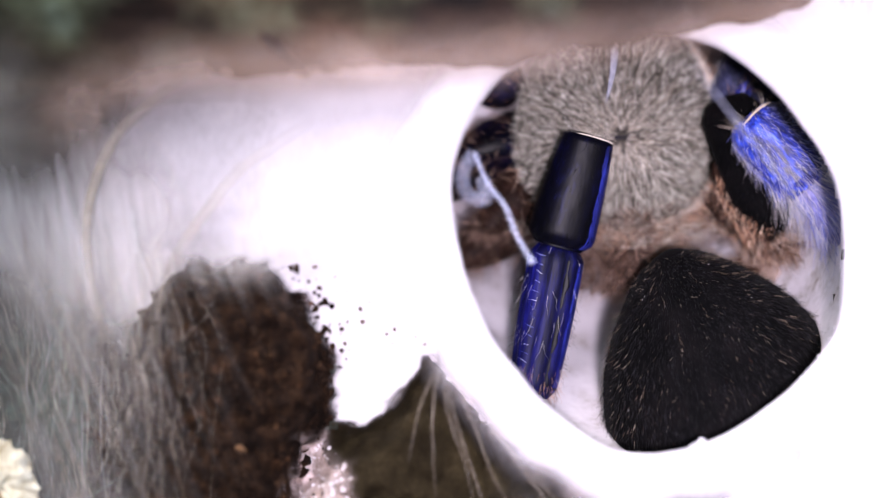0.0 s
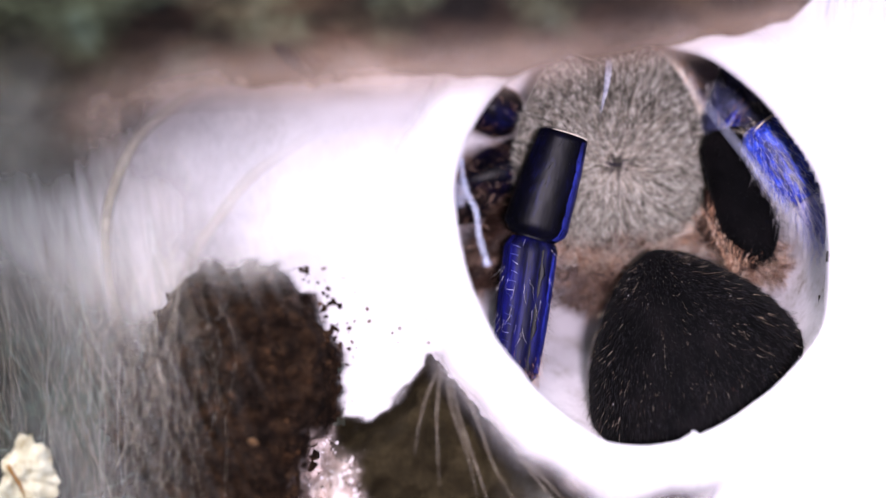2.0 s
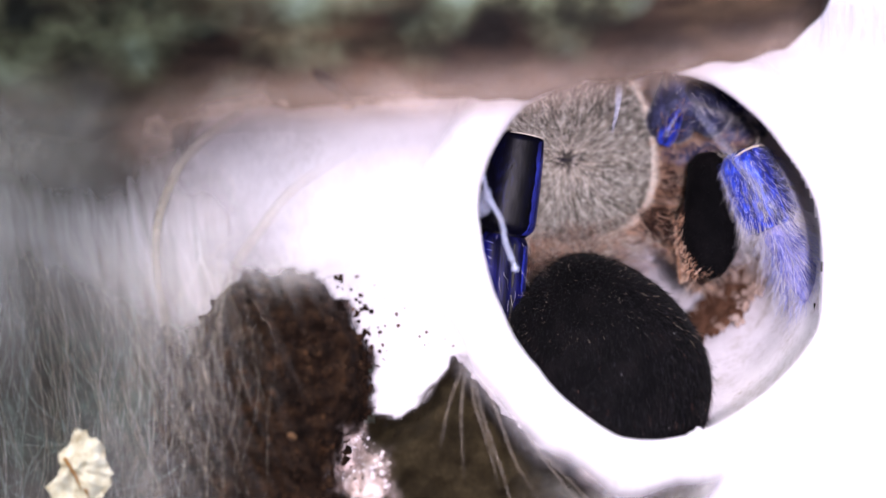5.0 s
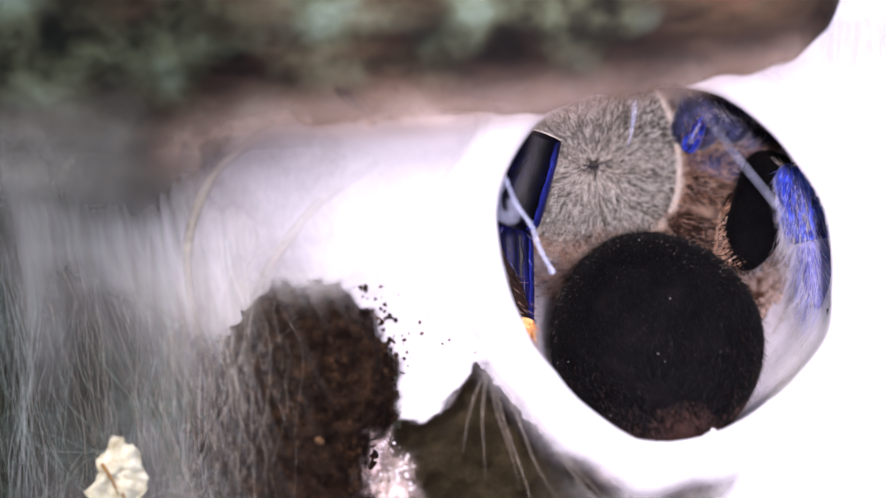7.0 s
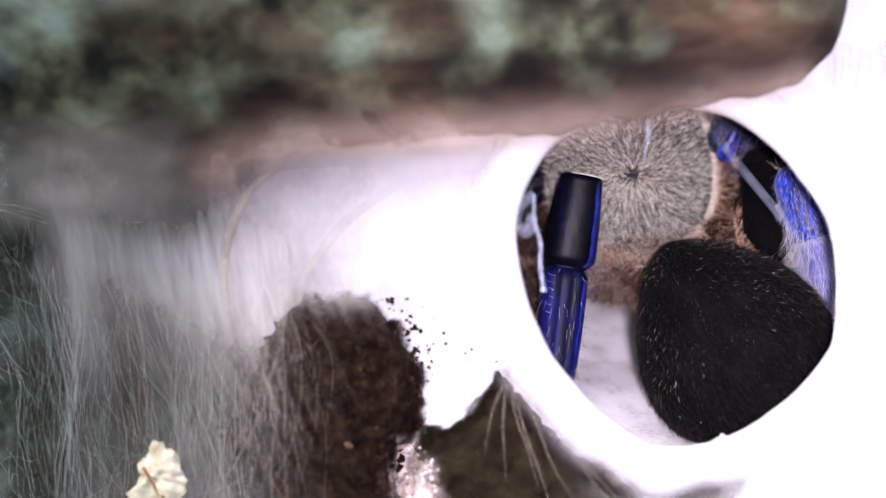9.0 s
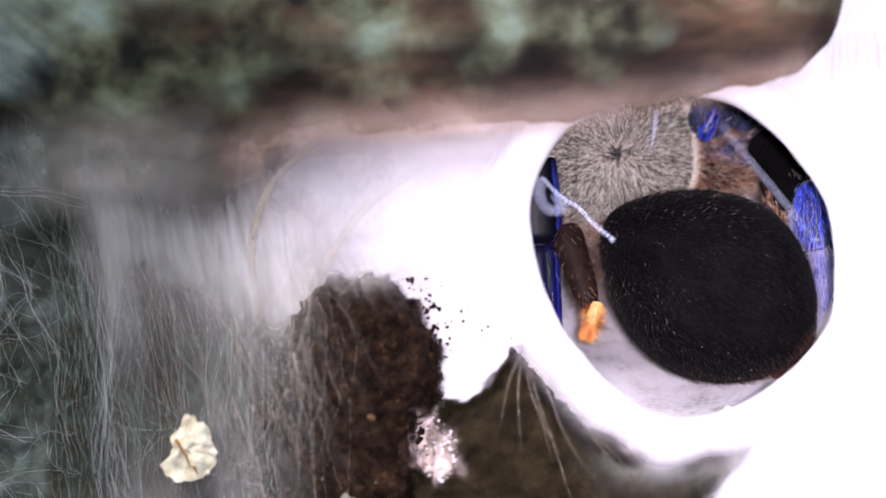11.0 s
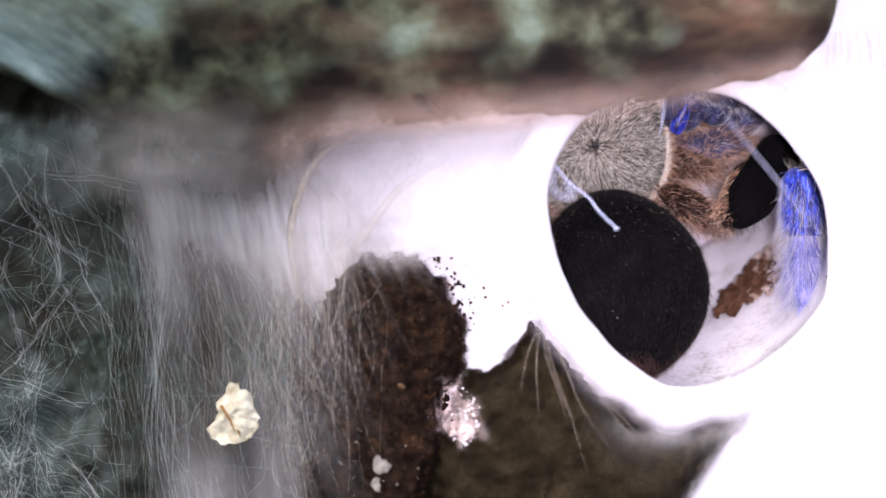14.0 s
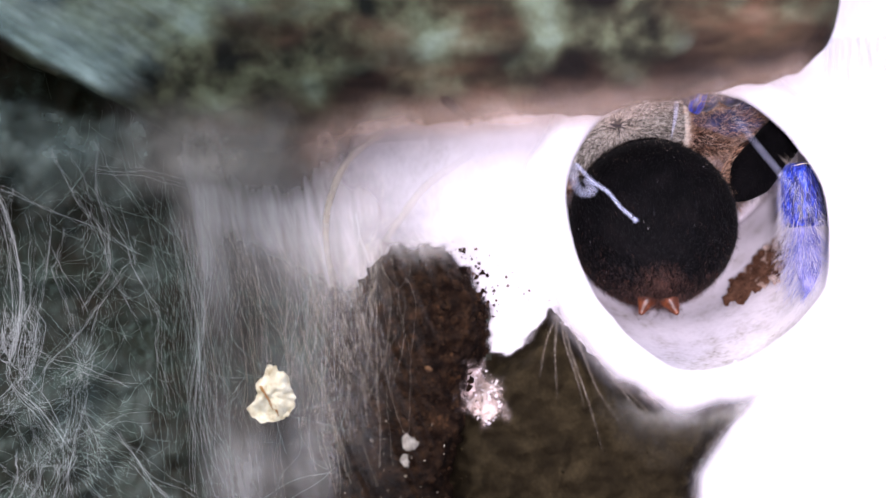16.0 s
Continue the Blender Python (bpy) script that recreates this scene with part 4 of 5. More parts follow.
# silk tufts beside the end of the log
tuft = [curve([(x, -7, 27.5), (x + g.uniform(-.3, .5), -7, 25.4), (x + g.uniform(-.6, 1.0), -6, 24 - d)], 8) for x, d in zip(np.linspace(49.6, 57, 9), g.uniform(-.5, 2.8, 9))]
v, f = tubes(tuft, list(g.uniform(.3, .9, 9)), 8, True)
tagged(mesh_object("silk_tuft", v, f, SOFT_THREAD, density=[.26] * len(v)), "short grey silk tufts under the end of the log", "spider silk", kind="stuff")

# brown earth showing through the tunnel lining


def build_earth(n, turn, deep, size, mat, seed, label):
    g = np.random.default_rng(seed)
    verts, faces = [], []
    while n > 0:
        q, y = turn[0] + g.uniform(-1, 1) * turn[1], deep[0] + g.uniform(-1, 1) * deep[1]
        ragged = math.hypot((q - turn[0]) / turn[1], (y - deep[0]) / deep[1]) + .9 * noise.noise(Vector((q * .22, y * .6, seed)))
        if ragged > .78:
            continue
        n -= 1
        q = radians(q)
        r = 21.0 - g.uniform(0, .7)
        at = np.array([MOUTH[0] + r * math.cos(q), y, MOUTH[1] + r * math.sin(q) + .42 * (y - 2)])
        v, f = PADS[g.integers(6)]
        k = len(verts)
        verts += list(v * (size[0] + size[1] * g.random() ** 2) * g.uniform(.6, 1.1, 3) + at)
        faces += [[k + i for i in p] for p in f]
    return tagged(mesh_object("earth_patch", verts, faces, mat, smooth=False), label, "soil", kind="stuff")


build_earth(900, (-51, 16), (26, 4.6), (.2, .55), EARTH, 63, "bare red-brown earth in the tunnel wall")
build_earth(800, (-38, 20), (26, 5.5), (.15, .4), STAIN, 64, "pale brown stained crumbs in the tunnel wall")


# ---- the tarantula ----
spider = tagged(new("tarantula"), "blue-legged tarantula with a black abdomen turning in its burrow", "spider")


def spider_part(name, verts, faces, mat, label="", parent=None, kind=""):
    ob = mesh_object(name, verts, faces, mat, parent or spider, label)
    return tagged(ob, kind=kind)


def shield_edge(a):
    """Half outline of the carapace by angle: broad behind, narrower in front."""
    s, c = math.sin(a), math.cos(a)
    h = 13.5 if s > 0 else 9.0
    w = 10.2 - (1.6 * s * s if s > 0 else 0.4 * s * s)
    e = 2.5
    return 1 / ((abs(c) / w) ** e + (abs(s) / h) ** e) ** (1 / e)


def shield_height(x, z):
    a = math.atan2(z, x)
    q = min(1, math.hypot(x, z) / shield_edge(a))
    h = 4.6 * (1 - q ** 2.6)
    d = math.hypot(x, z)
    h -= .9 * math.exp(-((x / 1.6) ** 2 + (z / .55) ** 2))
    h -= .42 * max(0, math.cos(a * 9)) ** 6 * smooth01(np.array(d / 2))[()] * (1 - q)
    return h


def build_carapace():
    na, nr = 108, 26
    verts, faces = [(0, -shield_height(0, 0), 0)], []
    for i in range(1, nr + 1):
        for j in range(na):
            a = 2 * math.pi * j / na
            r = shield_edge(a) * (i / nr)
            x, z = r * math.cos(a), r * math.sin(a)
            verts.append((x, -shield_height(x, z), z))
    for j in range(na):
        faces.append((0, 1 + j, 1 + (j + 1) % na))
    for i in range(nr - 1):
        for j in range(na):
            k = (j + 1) % na
            faces.append((1 + i * na + j, 1 + (i + 1) * na + j, 1 + (i + 1) * na + k, 1 + i * na + k))
    b = len(verts)
    for j in range(na):
        a = 2 * math.pi * j / na
        r = shield_edge(a) * .8
        verts.append((r * math.cos(a), 3, r * math.sin(a)))
    last = 1 + (nr - 1) * na
    for j in range(na):
        k = (j + 1) % na
        faces.append((last + j, b + j, b + k, last + k))
    faces.append(tuple(range(b, b + na)))
    ob = spider_part("carapace", verts, faces, SHIELD, "olive-grey velvety carapace with radiating grooves")
    v, f = tubes([curve([(-1.2, -3.8, .1), (-.4, -3.72, 0), (.7, -3.72, .05), (2.0, -3.95, .3)], 10)], .3, 6)
    spider_part("fovea", v, f, FOVEA, "dark central groove", ob)
    gg = np.random.default_rng(4)

    def lane(a, d):
        """How deep in one of the grooves that ray from the centre."""
        return max(0, math.cos(a * 9)) ** 10 * min(1, d / 1.5) * max(0, 1 - d / 9.5)

    roots, ways, lens = [], [], []
    while len(roots) < 11000:
        a = gg.uniform(0, 2 * math.pi)
        d = shield_edge(a) * math.sqrt(gg.uniform(.002, .99))
        if gg.random() < .85 * lane(a, d) or gg.random() < .5 * math.exp(-d * d / 2):
            continue
        x, z = d * math.cos(a), d * math.sin(a)
        roots.append((x, -shield_height(x, z) + .05, z))
        swirl = .5 * noise.noise(Vector((x * .35, z * .35, 2)))
        ways.append((math.cos(a + swirl) + gg.normal() * .28, -.3 - .3 * gg.random(), math.sin(a + swirl) + gg.normal() * .28))
        lens.append(gg.uniform(.4, 1.2))
    v, f = hairs(roots, ways, lens, .028, .2, 5)
    spider_part("carapace_hair", v, f, HAIR_OLIVE, "short olive hair lying away from the groove", ob, "stuff")
    roots, ways, lens = [], [], []
    for _ in range(1900):
        a = gg.uniform(0, 2 * math.pi)
        d = shield_edge(a) * (.05 + .88 * gg.random() ** 1.2)
        x, z = d * math.cos(a), d * math.sin(a)
        roots.append((x, -shield_height(x, z) - .05, z))
        ways.append((math.cos(a) + gg.normal() * .2, -.22 + .18 * gg.normal(), math.sin(a) + gg.normal() * .2))
        lens.append(gg.uniform(.7, 2.2))
    v, f = hairs(roots, ways, lens, .022, .18, 16)
    spider_part("ray_hair", v, f, HAIR_STRAW, "straw-coloured hair raying from the groove", ob, "stuff")
    for k in range(9):
        a = math.pi * 2 * (k + .35 * math.sin(k * 5)) / 9
        pts = [(q * math.cos(a), -shield_height(q * math.cos(a), q * math.sin(a)) - .06, q * math.sin(a)) for q in np.linspace(.5, 2.6 + 1.4 * math.sin(k * 3), 8)]
        v, f = tubes([pts], .085, 5)
        spider_part("ray_groove", v, f, FOVEA, "", ob)
    rim = [(shield_edge(a) * math.cos(a), -.35, shield_edge(a) * math.sin(a)) for a in np.linspace(-1.5, 1.2, 60)]
    v, f = tubes([rim], .36, 8, False)
    spider_part("carapace_edge", v, f, HAIR_STRAW, "pale beige carapace border", ob)
    turns = gg.uniform(-1.6, 1.25, 1800)
    roots = [(shield_edge(a) * math.cos(a), -.45 - .3 * gg.random(), shield_edge(a) * math.sin(a)) for a in turns]
    v, f = hairs(roots, [(math.cos(a + 1.1) + gg.normal() * .3, -.5, math.sin(a + 1.1) + gg.normal() * .3) for a in turns], gg.uniform(.5, 1.3, 1800), .022, .2, 17)
    spider_part("border_hair", v, f, HAIR_STRAW, "cream hair along the carapace border", ob, "stuff")
    roots, ways, lens = [], [], []
    for _ in range(1100):
        a = gg.uniform(-1.2, 1.5) if gg.random() < .7 else gg.normal(-1.57, .55)
        r = shield_edge(a) * gg.uniform(.93, 1.02)
        x, z = r * math.cos(a), r * math.sin(a)
        roots.append((x, -.3 + gg.uniform(-.5, .8), z))
        ways.append((math.cos(a) + gg.normal() * .3, -.5 + gg.normal() * .3, math.sin(a) + gg.normal() * .3))
        lens.append(gg.uniform(.9, 2.4))
    v, f = hairs(roots, ways, lens, .026, .25, 6)
    spider_part("edge_fringe", v, f, HAIR_BROWN, "copper fringe of the carapace", ob, "stuff")


build_carapace()


def egg(s):
    """Radius along the abdomen, s from 0 in front to 1 behind."""
    return 11.4 * max(0, math.sin(math.pi * min(1, s) ** 1.12)) ** .58


AB_LEN = 28.8


def egg_point(s, a):
    r = egg(s)
    return np.array([r * math.cos(a), r * .95 * math.sin(a), (s - .5) * AB_LEN])


def build_abdomen():
    na, ns = 96, 60
    verts, faces = [], []
    for i in range(ns + 1):
        s = 1e-6 + (1 - 2e-6) * .5 * (1 - math.cos(math.pi * i / ns))
        for j in range(na):
            p = egg_point(s, 2 * math.pi * j / na)
            n = noise.fractal(Vector(p * .35), 1, 2, 3, noise_basis="PERLIN_ORIGINAL")
            verts.append(p * (1 + .006 * n))
    faces = grid_faces(ns + 1, na, True).tolist() + [tuple(range(na)), tuple(range(ns * na, ns * na + na))]
    ob = spider_part("abdomen", verts, faces, BLACK, "large egg-shaped velvety black abdomen")
    gg = np.random.default_rng(9)

    def coat(n, s0, s1, length, rad, mat, lift, seed, label, name):
        roots, ways, lens = [], [], []
        for _ in range(n):
            s, a = gg.uniform(s0, s1), gg.uniform(0, 2 * math.pi)
            p = egg_point(s, a)
            q = egg_point(min(.999, s + .01), a)
            t = (q - p) / (np.linalg.norm(q - p) + 1e-9)
            nrm = np.array([math.cos(a), math.sin(a), 0])
            nrm = nrm - t * (nrm @ t)
            roots.append(p)
            ways.append(t + nrm * lift + gg.normal(size=3) * .15)
            lens.append(gg.uniform(*length))
        v, f = hairs(roots, ways, lens, rad, .12, seed)
        spider_part(name, v, f, mat, label, ob, "stuff")

    coat(9000, .02, .98, (.5, 1.3), .026, HAIR_BLACK, .35, 3, "short black fur", "short_fur")
    coat(11000, .02, .98, (.3, .9), .015, HAIR_SOOT, .45, 13, "fine soot-grey fur", "fine_fur")
    coat(2200, .05, .97, (.9, 1.9), .018, HAIR_BLACK, .7, 14, "longer black fringe hair", "long_fur")
    coat(750, .03, .55, (.4, 1.2), .011, HAIR_GOLD, .9, 4, "fine pale golden bristles", "bristles")
    coat(60, .04, .22, (1.2, 3.0), .01, HAIR_GOLD, .9, 5, "long golden hair at the front", "long_hair")
    coat(320, .4, .98, (.4, 1.2), .012, HAIR_RUFOUS, .6, 6, "sparse copper bristles", "bristles")
    coat(50, .05, .95, (.1, .2), .055, HAIR_PALE, .6, 7, "tiny pale specks", "specks")
    # spinnerets and the rufous field round them
    for k, (x, lean) in enumerate([(-1.4, -.35), (1.4, .35), (-.6, -.1), (.6, .1)]):
        base = egg_point(.93, -math.pi / 2) + np.array([x, .8, 0])
        v, f = tubes([[base + np.array([lean * q * 3, -q * (1.0 if k < 2 else .5), q * (2.2 if k < 2 else 1.2)]) for q in np.linspace(0, 1, 8)]], 1.25 if k < 2 else .8, 10)
        finger = spider_part("spinneret", v, f, RUFOUS, "shiny rufous finger-like spinneret", ob)
        at = [base + np.array([lean * q * 3 + .9 * math.cos(w), -q + .9 * math.sin(w), q * 2.2]) for q, w in zip(gg.random(260), gg.uniform(0, 6.28, 260))]
        v, f = hairs(at, gg.normal(size=(260, 3)) * .5 + (lean, -.3, 1), gg.uniform(.3, .8, 260), .012, .3, 40 + k)
        spider_part("spinneret_hair", v, f, HAIR_RUFOUS, "rufous hair", finger, "stuff")
    roots = [egg_point(1 - .4 * q ** 2 - .00005, -math.pi / 2 + gg.normal() * (.8 + 2.4 * (q < .3))) for q in gg.random(5200)]
    v, f = hairs(roots, [(gg.normal() * .4, -.6, .8 + gg.normal() * .3) for _ in roots], gg.uniform(.3, 1.1, len(roots)), .017, .25, 8)
    spider_part("tail_hair", v, f, HAIR_RUFOUS, "dark rufous hair round the spinnerets", ob, "stuff")
    return ob


abdomen = build_abdomen()


def waist():
    """Copper-haired rear of the carapace and the stalk."""
    gg = np.random.default_rng(14)
    v, f = tubes([curve([(1, 5.5, -5.5), (1.5, 3.5, -9), (2.6, 1, -12.5), (4, 0, -18)], 14)], 4.6, 16)
    ob = spider_part("waist", v, f, BROWN, "copper-haired waist behind the carapace")
    # a dark whorl of hair: the strands leave the middle of the stalk on all sides
    roots, ways, lens = [], [], []
    for _ in range(6500):
        x = 1.6 + gg.normal() * 4.4
        z = -7.2 - gg.uniform(0, 8) + .035 * x * x
        y = -1.2 + gg.uniform(-1.6, 2.2) + abs(x - 1) * .25
        out = math.atan2(z + 10.5, x - 1.5) + gg.normal() * .45
        roots.append((x, y, z))
        ways.append((math.cos(out) * .8, -.55 + gg.normal() * .25, math.sin(out) * .8))
        lens.append(gg.uniform(.8, 2.8))
    v, f = hairs(roots, ways, lens, .024, .3, 15)
    spider_part("waist_hair", v, f, HAIR_DARK, "dark copper hair whorl", ob, "stuff")
    n = 520
    a = gg.normal(-1.5, .5, n)
    edge = np.array([shield_edge(q) for q in a]) * gg.uniform(.94, 1.1, n)
    roots = np.stack([edge * np.cos(a), gg.uniform(-1.6, .4, n), edge * np.sin(a)], 1)
    way = np.stack([.9 * np.cos(a), -.45 + 0 * a, np.sin(a)], 1) + gg.normal(size=(n, 3)) * .35
    v, f = hairs(roots, way, gg.uniform(.8, 2.6, n), .03, .3, 18)
    spider_part("pale_waist_hair", v, f, HAIR_BROWN, "bright copper fringe behind the carapace", ob, "stuff")
    n = 420
    roots = np.stack([gg.normal(2.5, 4.5, n), gg.uniform(-3, 0, n), gg.uniform(-11, -8, n)], 1)
    way = np.stack([roots[:, 0] * .1, -.5 + 0 * roots[:, 0], .2 + 0 * roots[:, 0]], 1) + gg.normal(size=(n, 3)) * .5
    v, f = hairs(roots, way, gg.uniform(1.2, 3.2, n), .022, .3, 19)
    spider_part("long_waist_hair", v, f, HAIR_STRAW, "long cream hair", ob, "stuff")


waist()


def leg_radius(s, length, w0, w1, flat_cap=False, round_end=False, belly=.35):
    """Half width of a leg joint at s, its ends drawn in."""
    w = w0 + (w1 - w0) * s + belly * math.sin(math.pi * s)
    cap = min(1, (.55 + s * length / (.5 if flat_cap else 2.5)) ** .5, ((0 if round_end else .5) + (1 - s) * length / (4.5 if round_end else 2)) ** .5)
    return w / 2 * cap


def leg_section(a, square, grooves=()):
    """Outline of a joint by angle: rounder or squarer, with lengthwise grooves."""
    k = (abs(math.cos(a)) ** square + abs(math.sin(a)) ** square) ** (-1 / square)
    for q in grooves:
        d = (a - q + math.pi) % (2 * math.pi) - math.pi
        k *= 1 - .09 * math.exp(-(d / .13) ** 2)
    return k


def segment(name, length, w0, w1, mat, label, depth=.85, hair=0, hair_mat=None, hair_len=(1, 2.4), seed=1, flat_cap=False, round_end=False, square=2.0, grooves=(),
            belly=.35, hair_rad=.02, lie=.9):
    """A leg joint along its own z from 0 to length."""
    na, ns = 48, 26
    verts = []
    for i in range(ns + 1):
        s = i / ns
        r0 = leg_radius(s, length, w0, w1, flat_cap, round_end, belly)
        for j in range(na):
            a = 2 * math.pi * j / na
            r = r0 * leg_section(a, square, grooves) * (1 + .012 * noise.noise(Vector((math.cos(a) * 3, math.sin(a) * 3, s * length * .8 + seed))))
            verts.append((r * math.cos(a), depth * r * math.sin(a), s * length))
    faces = grid_faces(ns + 1, na, True).tolist() + [tuple(range(na)), tuple(range(ns * na, ns * na + na))]
    ob = spider_part(name, verts, faces, mat, label)
    gg = np.random.default_rng(seed)
    if hair:
        roots, ways, lens = [], [], []
        for _ in range(hair):
            s, a = gg.uniform(.03, .97), gg.uniform(0, 2 * math.pi)
            if round_end and gg.random() < .5:
                s = 1 - .35 * gg.random() ** 2
            r = leg_radius(s, length, w0, w1, flat_cap, round_end, belly) * leg_section(a, square, grooves)
            roots.append((r * math.cos(a), depth * r * math.sin(a), s * length))
            ways.append((math.cos(a) + gg.normal() * .2, math.sin(a) + gg.normal() * .2, lie + gg.normal() * .35))
            lens.append(gg.uniform(*hair_len))
        v, f = hairs(roots, ways, lens, .022 if hair_mat is HAIR_MIXED else hair_rad, .12, seed)
        spider_part("leg_hair", v, f, hair_mat, "fine leg hair", ob, "stuff")
    return ob


def leg_band(name, parent, length, w0, w1, a0, a1, s0, s1, mat, label, depth=.85, square=2.0, belly=.35, proud=.05, flat_cap=False, grooves=()):
    """A strip of another colour that lies on a joint's side."""
    verts = []
    for s in np.linspace(s0, s1, 22):
        edge = .06 * math.sin(s * 19) + .04 * math.sin(s * 47)
        r0 = leg_radius(s, length, w0, w1, flat_cap, False, belly)
        for k, a in enumerate(np.linspace(a0 + edge, a1 - edge * .7, 9)):
            r = r0 * leg_section(a, square, grooves) + (proud if 0 < k < 8 else -.03)
            verts.append((r * math.cos(a), depth * r * math.sin(a), s * length))
    return spider_part(name, verts, grid_faces(22, 9), mat, label, parent)


def leg_brush(parent, n, s, spread, length, w0, w1, hair_len, rad, mat, seed, turn=(0, 6.283), down=1.6, depth=.85, label="brush of long hair"):
    """Long hair that leaves a joint in a brush."""
    gg = np.random.default_rng(seed)
    roots, ways = [], []
    for _ in range(n):
        q, a = min(.99, max(.02, gg.normal(s, spread))), gg.uniform(*turn)
        r = leg_radius(q, length, w0, w1) * .97
        roots.append((r * math.cos(a), depth * r * math.sin(a), q * length))
        ways.append((.8 * math.cos(a) + gg.normal() * .18, .8 * math.sin(a) + gg.normal() * .18, down + gg.normal() * .35))
    v, f = hairs(roots, ways, gg.uniform(*hair_len, n), rad, .16, seed)
    return spider_part("long_hair", v, f, mat, label, parent, "stuff")


# the near leg: a kneecap that widens downwards and a grooved shin
KNEE = dict(length=11.0, w0=4.7, w1=6.5, square=2.5, belly=.3)
knee = segment("patella", 11.0, 4.7, 6.5, NAVY, "navy-black kneecap with a blue flank", hair=220, hair_mat=HAIR_BLACK, hair_len=(.4, 1.0), seed=31, flat_cap=True, square=2.5, belly=.3)
leg_band("blue_flank", knee, a0=math.pi - .2, a1=math.pi + .95, s0=.05, s1=.97, mat=FLANK, label="deep blue flank", flat_cap=True, proud=.02, **KNEE)
v, f = tubes([curve([(-2.2, -.6, .25), (-1, -1.6, .1), (.8, -1.7, .1), (2.2, -.5, .3)], 12)], .1, 6)
spider_part("joint_edge", v, f, HAIR_STRAW, "pale joint edge", knee)
v, f = hairs([(x, -1.2, .2) for x in np.linspace(-1.6, 1.8, 14)], [(.1 * x, -.5, -1) for x in range(-7, 7)], np.random.default_rng(6).uniform(.9, 2.6, 14), .016, .3, 2)
spider_part("knee_bristle", v, f, HAIR_STRAW, "pale knee bristles", knee, "stuff")
GROOVES = (-math.pi / 2 + .42, -math.pi / 2 - .38, -math.pi / 2 + 1.15)
tibia = segment("tibia", 14.5, 5.3, 4.5, DEEP, "deep blue shiny shin with lengthwise grooves", hair=260, hair_mat=HAIR_BLACK, hair_len=(.5, 1.3), seed=33, square=2.3, grooves=GROOVES)
leg_band("bald_stripe", tibia, 14.5, 5.3, 4.5, -math.pi / 2 - .5, -math.pi / 2 - .36, .08, .95, NAVY, "dark bald stripe", square=2.3, grooves=GROOVES, proud=.03)
leg_band("blue_side", tibia, 14.5, 5.3, 4.5, math.pi + .1, math.pi + .8, .05, .95, FLANK, "brighter blue side", square=2.3, grooves=GROOVES, proud=.02)
gg = np.random.default_rng(71)
rung = [(leg_radius(q, 14.5, 5.3, 4.5) * math.cos(a), .85 * leg_radius(q, 14.5, 5.3, 4.5) * math.sin(a) - .05, q * 14.5) for q in np.linspace(.08, .9, 15) for a in (-math.pi / 2 + .5 + gg.normal() * .04,)]
v, f = hairs(rung, [(.9 + gg.normal() * .1, -.35, -.25 + gg.normal() * .2) for _ in rung], gg.uniform(.7, 1.3, len(rung)), .018, .1, 72)
spider_part("ladder_hair", v, f, HAIR_LILAC, "row of short lilac bristles", tibia, "stuff")
leg_brush(tibia, 90, .5, .3, 14.5, 5.3, 4.5, (1.0, 2.6), .014, HAIR_PALE, 73, label="sparse pale hair")
leg_brush(tibia, 160, .9, .07, 14.5, 5.3, 4.5, (.8, 2.0), .016, HAIR_BROWN, 74, label="copper hair at the shin's end")
# the far side leg: black thigh, a copper-combed ring beside it, a blue kneecap and a hairy lower leg
femur = segment("femur", 14.2, 5.7, 6.4, BLACK, "matt black thigh with a bristly edge", round_end=True, hair=700, hair_mat=HAIR_BLACK, hair_len=(.5, 1.6), seed=35, hair_rad=.016)
gg = np.random.default_rng(77)
ring = segment("trochanter", 9.5, 3.6, 4.6, BROWN, "rufous hip ring with copper bristles", round_end=True, hair=900, hair_mat=HAIR_MIXED, hair_len=(.8, 2.2), seed=36)
ring_gap = Matrix.Translation(Vector((2.1, 1.4, 5.0)) * MM) @ Matrix.Rotation(radians(-9), 4, "Y")
n = 620
along, turns = gg.uniform(.2, .97, n), gg.normal(-.9, .75, n)
roots = [(2.3 * math.cos(a) + .1, .85 * 2.3 * math.sin(a), q * 9.5) for q, a in zip(along, turns)]
v, f = hairs(roots, [(math.cos(a) * .5 - .55, math.sin(a) * .8 - .3, -.35 + gg.normal() * .25) for a in turns], gg.uniform(.45, 1.0, n), .036, .05, 8)
spider_part("bristle_comb", v, f, HAIR_BROWN, "comb of stout copper bristles", ring, "stuff")
shin = segment("patella", 9.0, 5.6, 6.2, BLUE, "bright blue kneecap fringed with long pale hair", hair=1300, hair_mat=HAIR_LILAC, hair_len=(.4, 1.4), seed=37, square=2.3, hair_rad=.015)
leg_band("grey_top", shin, 9.0, 5.6, 6.2, math.pi + .1, math.pi + 1.0, .04, .94, SLATE, "slate-grey upper side", square=2.3)
v, f = tubes([curve([(-2.2, -1.0, .4), (-.8, -2.0, .2), (.9, -2.0, .4), (2.2, -.8, .8)], 12)], .15, 6)
spider_part("joint_edge", v, f, CORD, "beige joint edge", shin)
leg_brush(shin, 26, .05, .03, 9.0, 5.6, 6.2, (1.0, 2.4), .018, HAIR_STRAW, 75, turn=(-2.6, -.5), down=-.9, label="straw knee bristles")
leg_brush(shin, 260, .85, .1, 9.0, 5.6, 6.2, (2.0, 5.4), .017, HAIR_PALE, 38)
leg_brush(shin, 520, .5, .28, 9.0, 5.6, 6.2, (.9, 2.8), .017, HAIR_PALE, 42, label="pale hair over the kneecap")
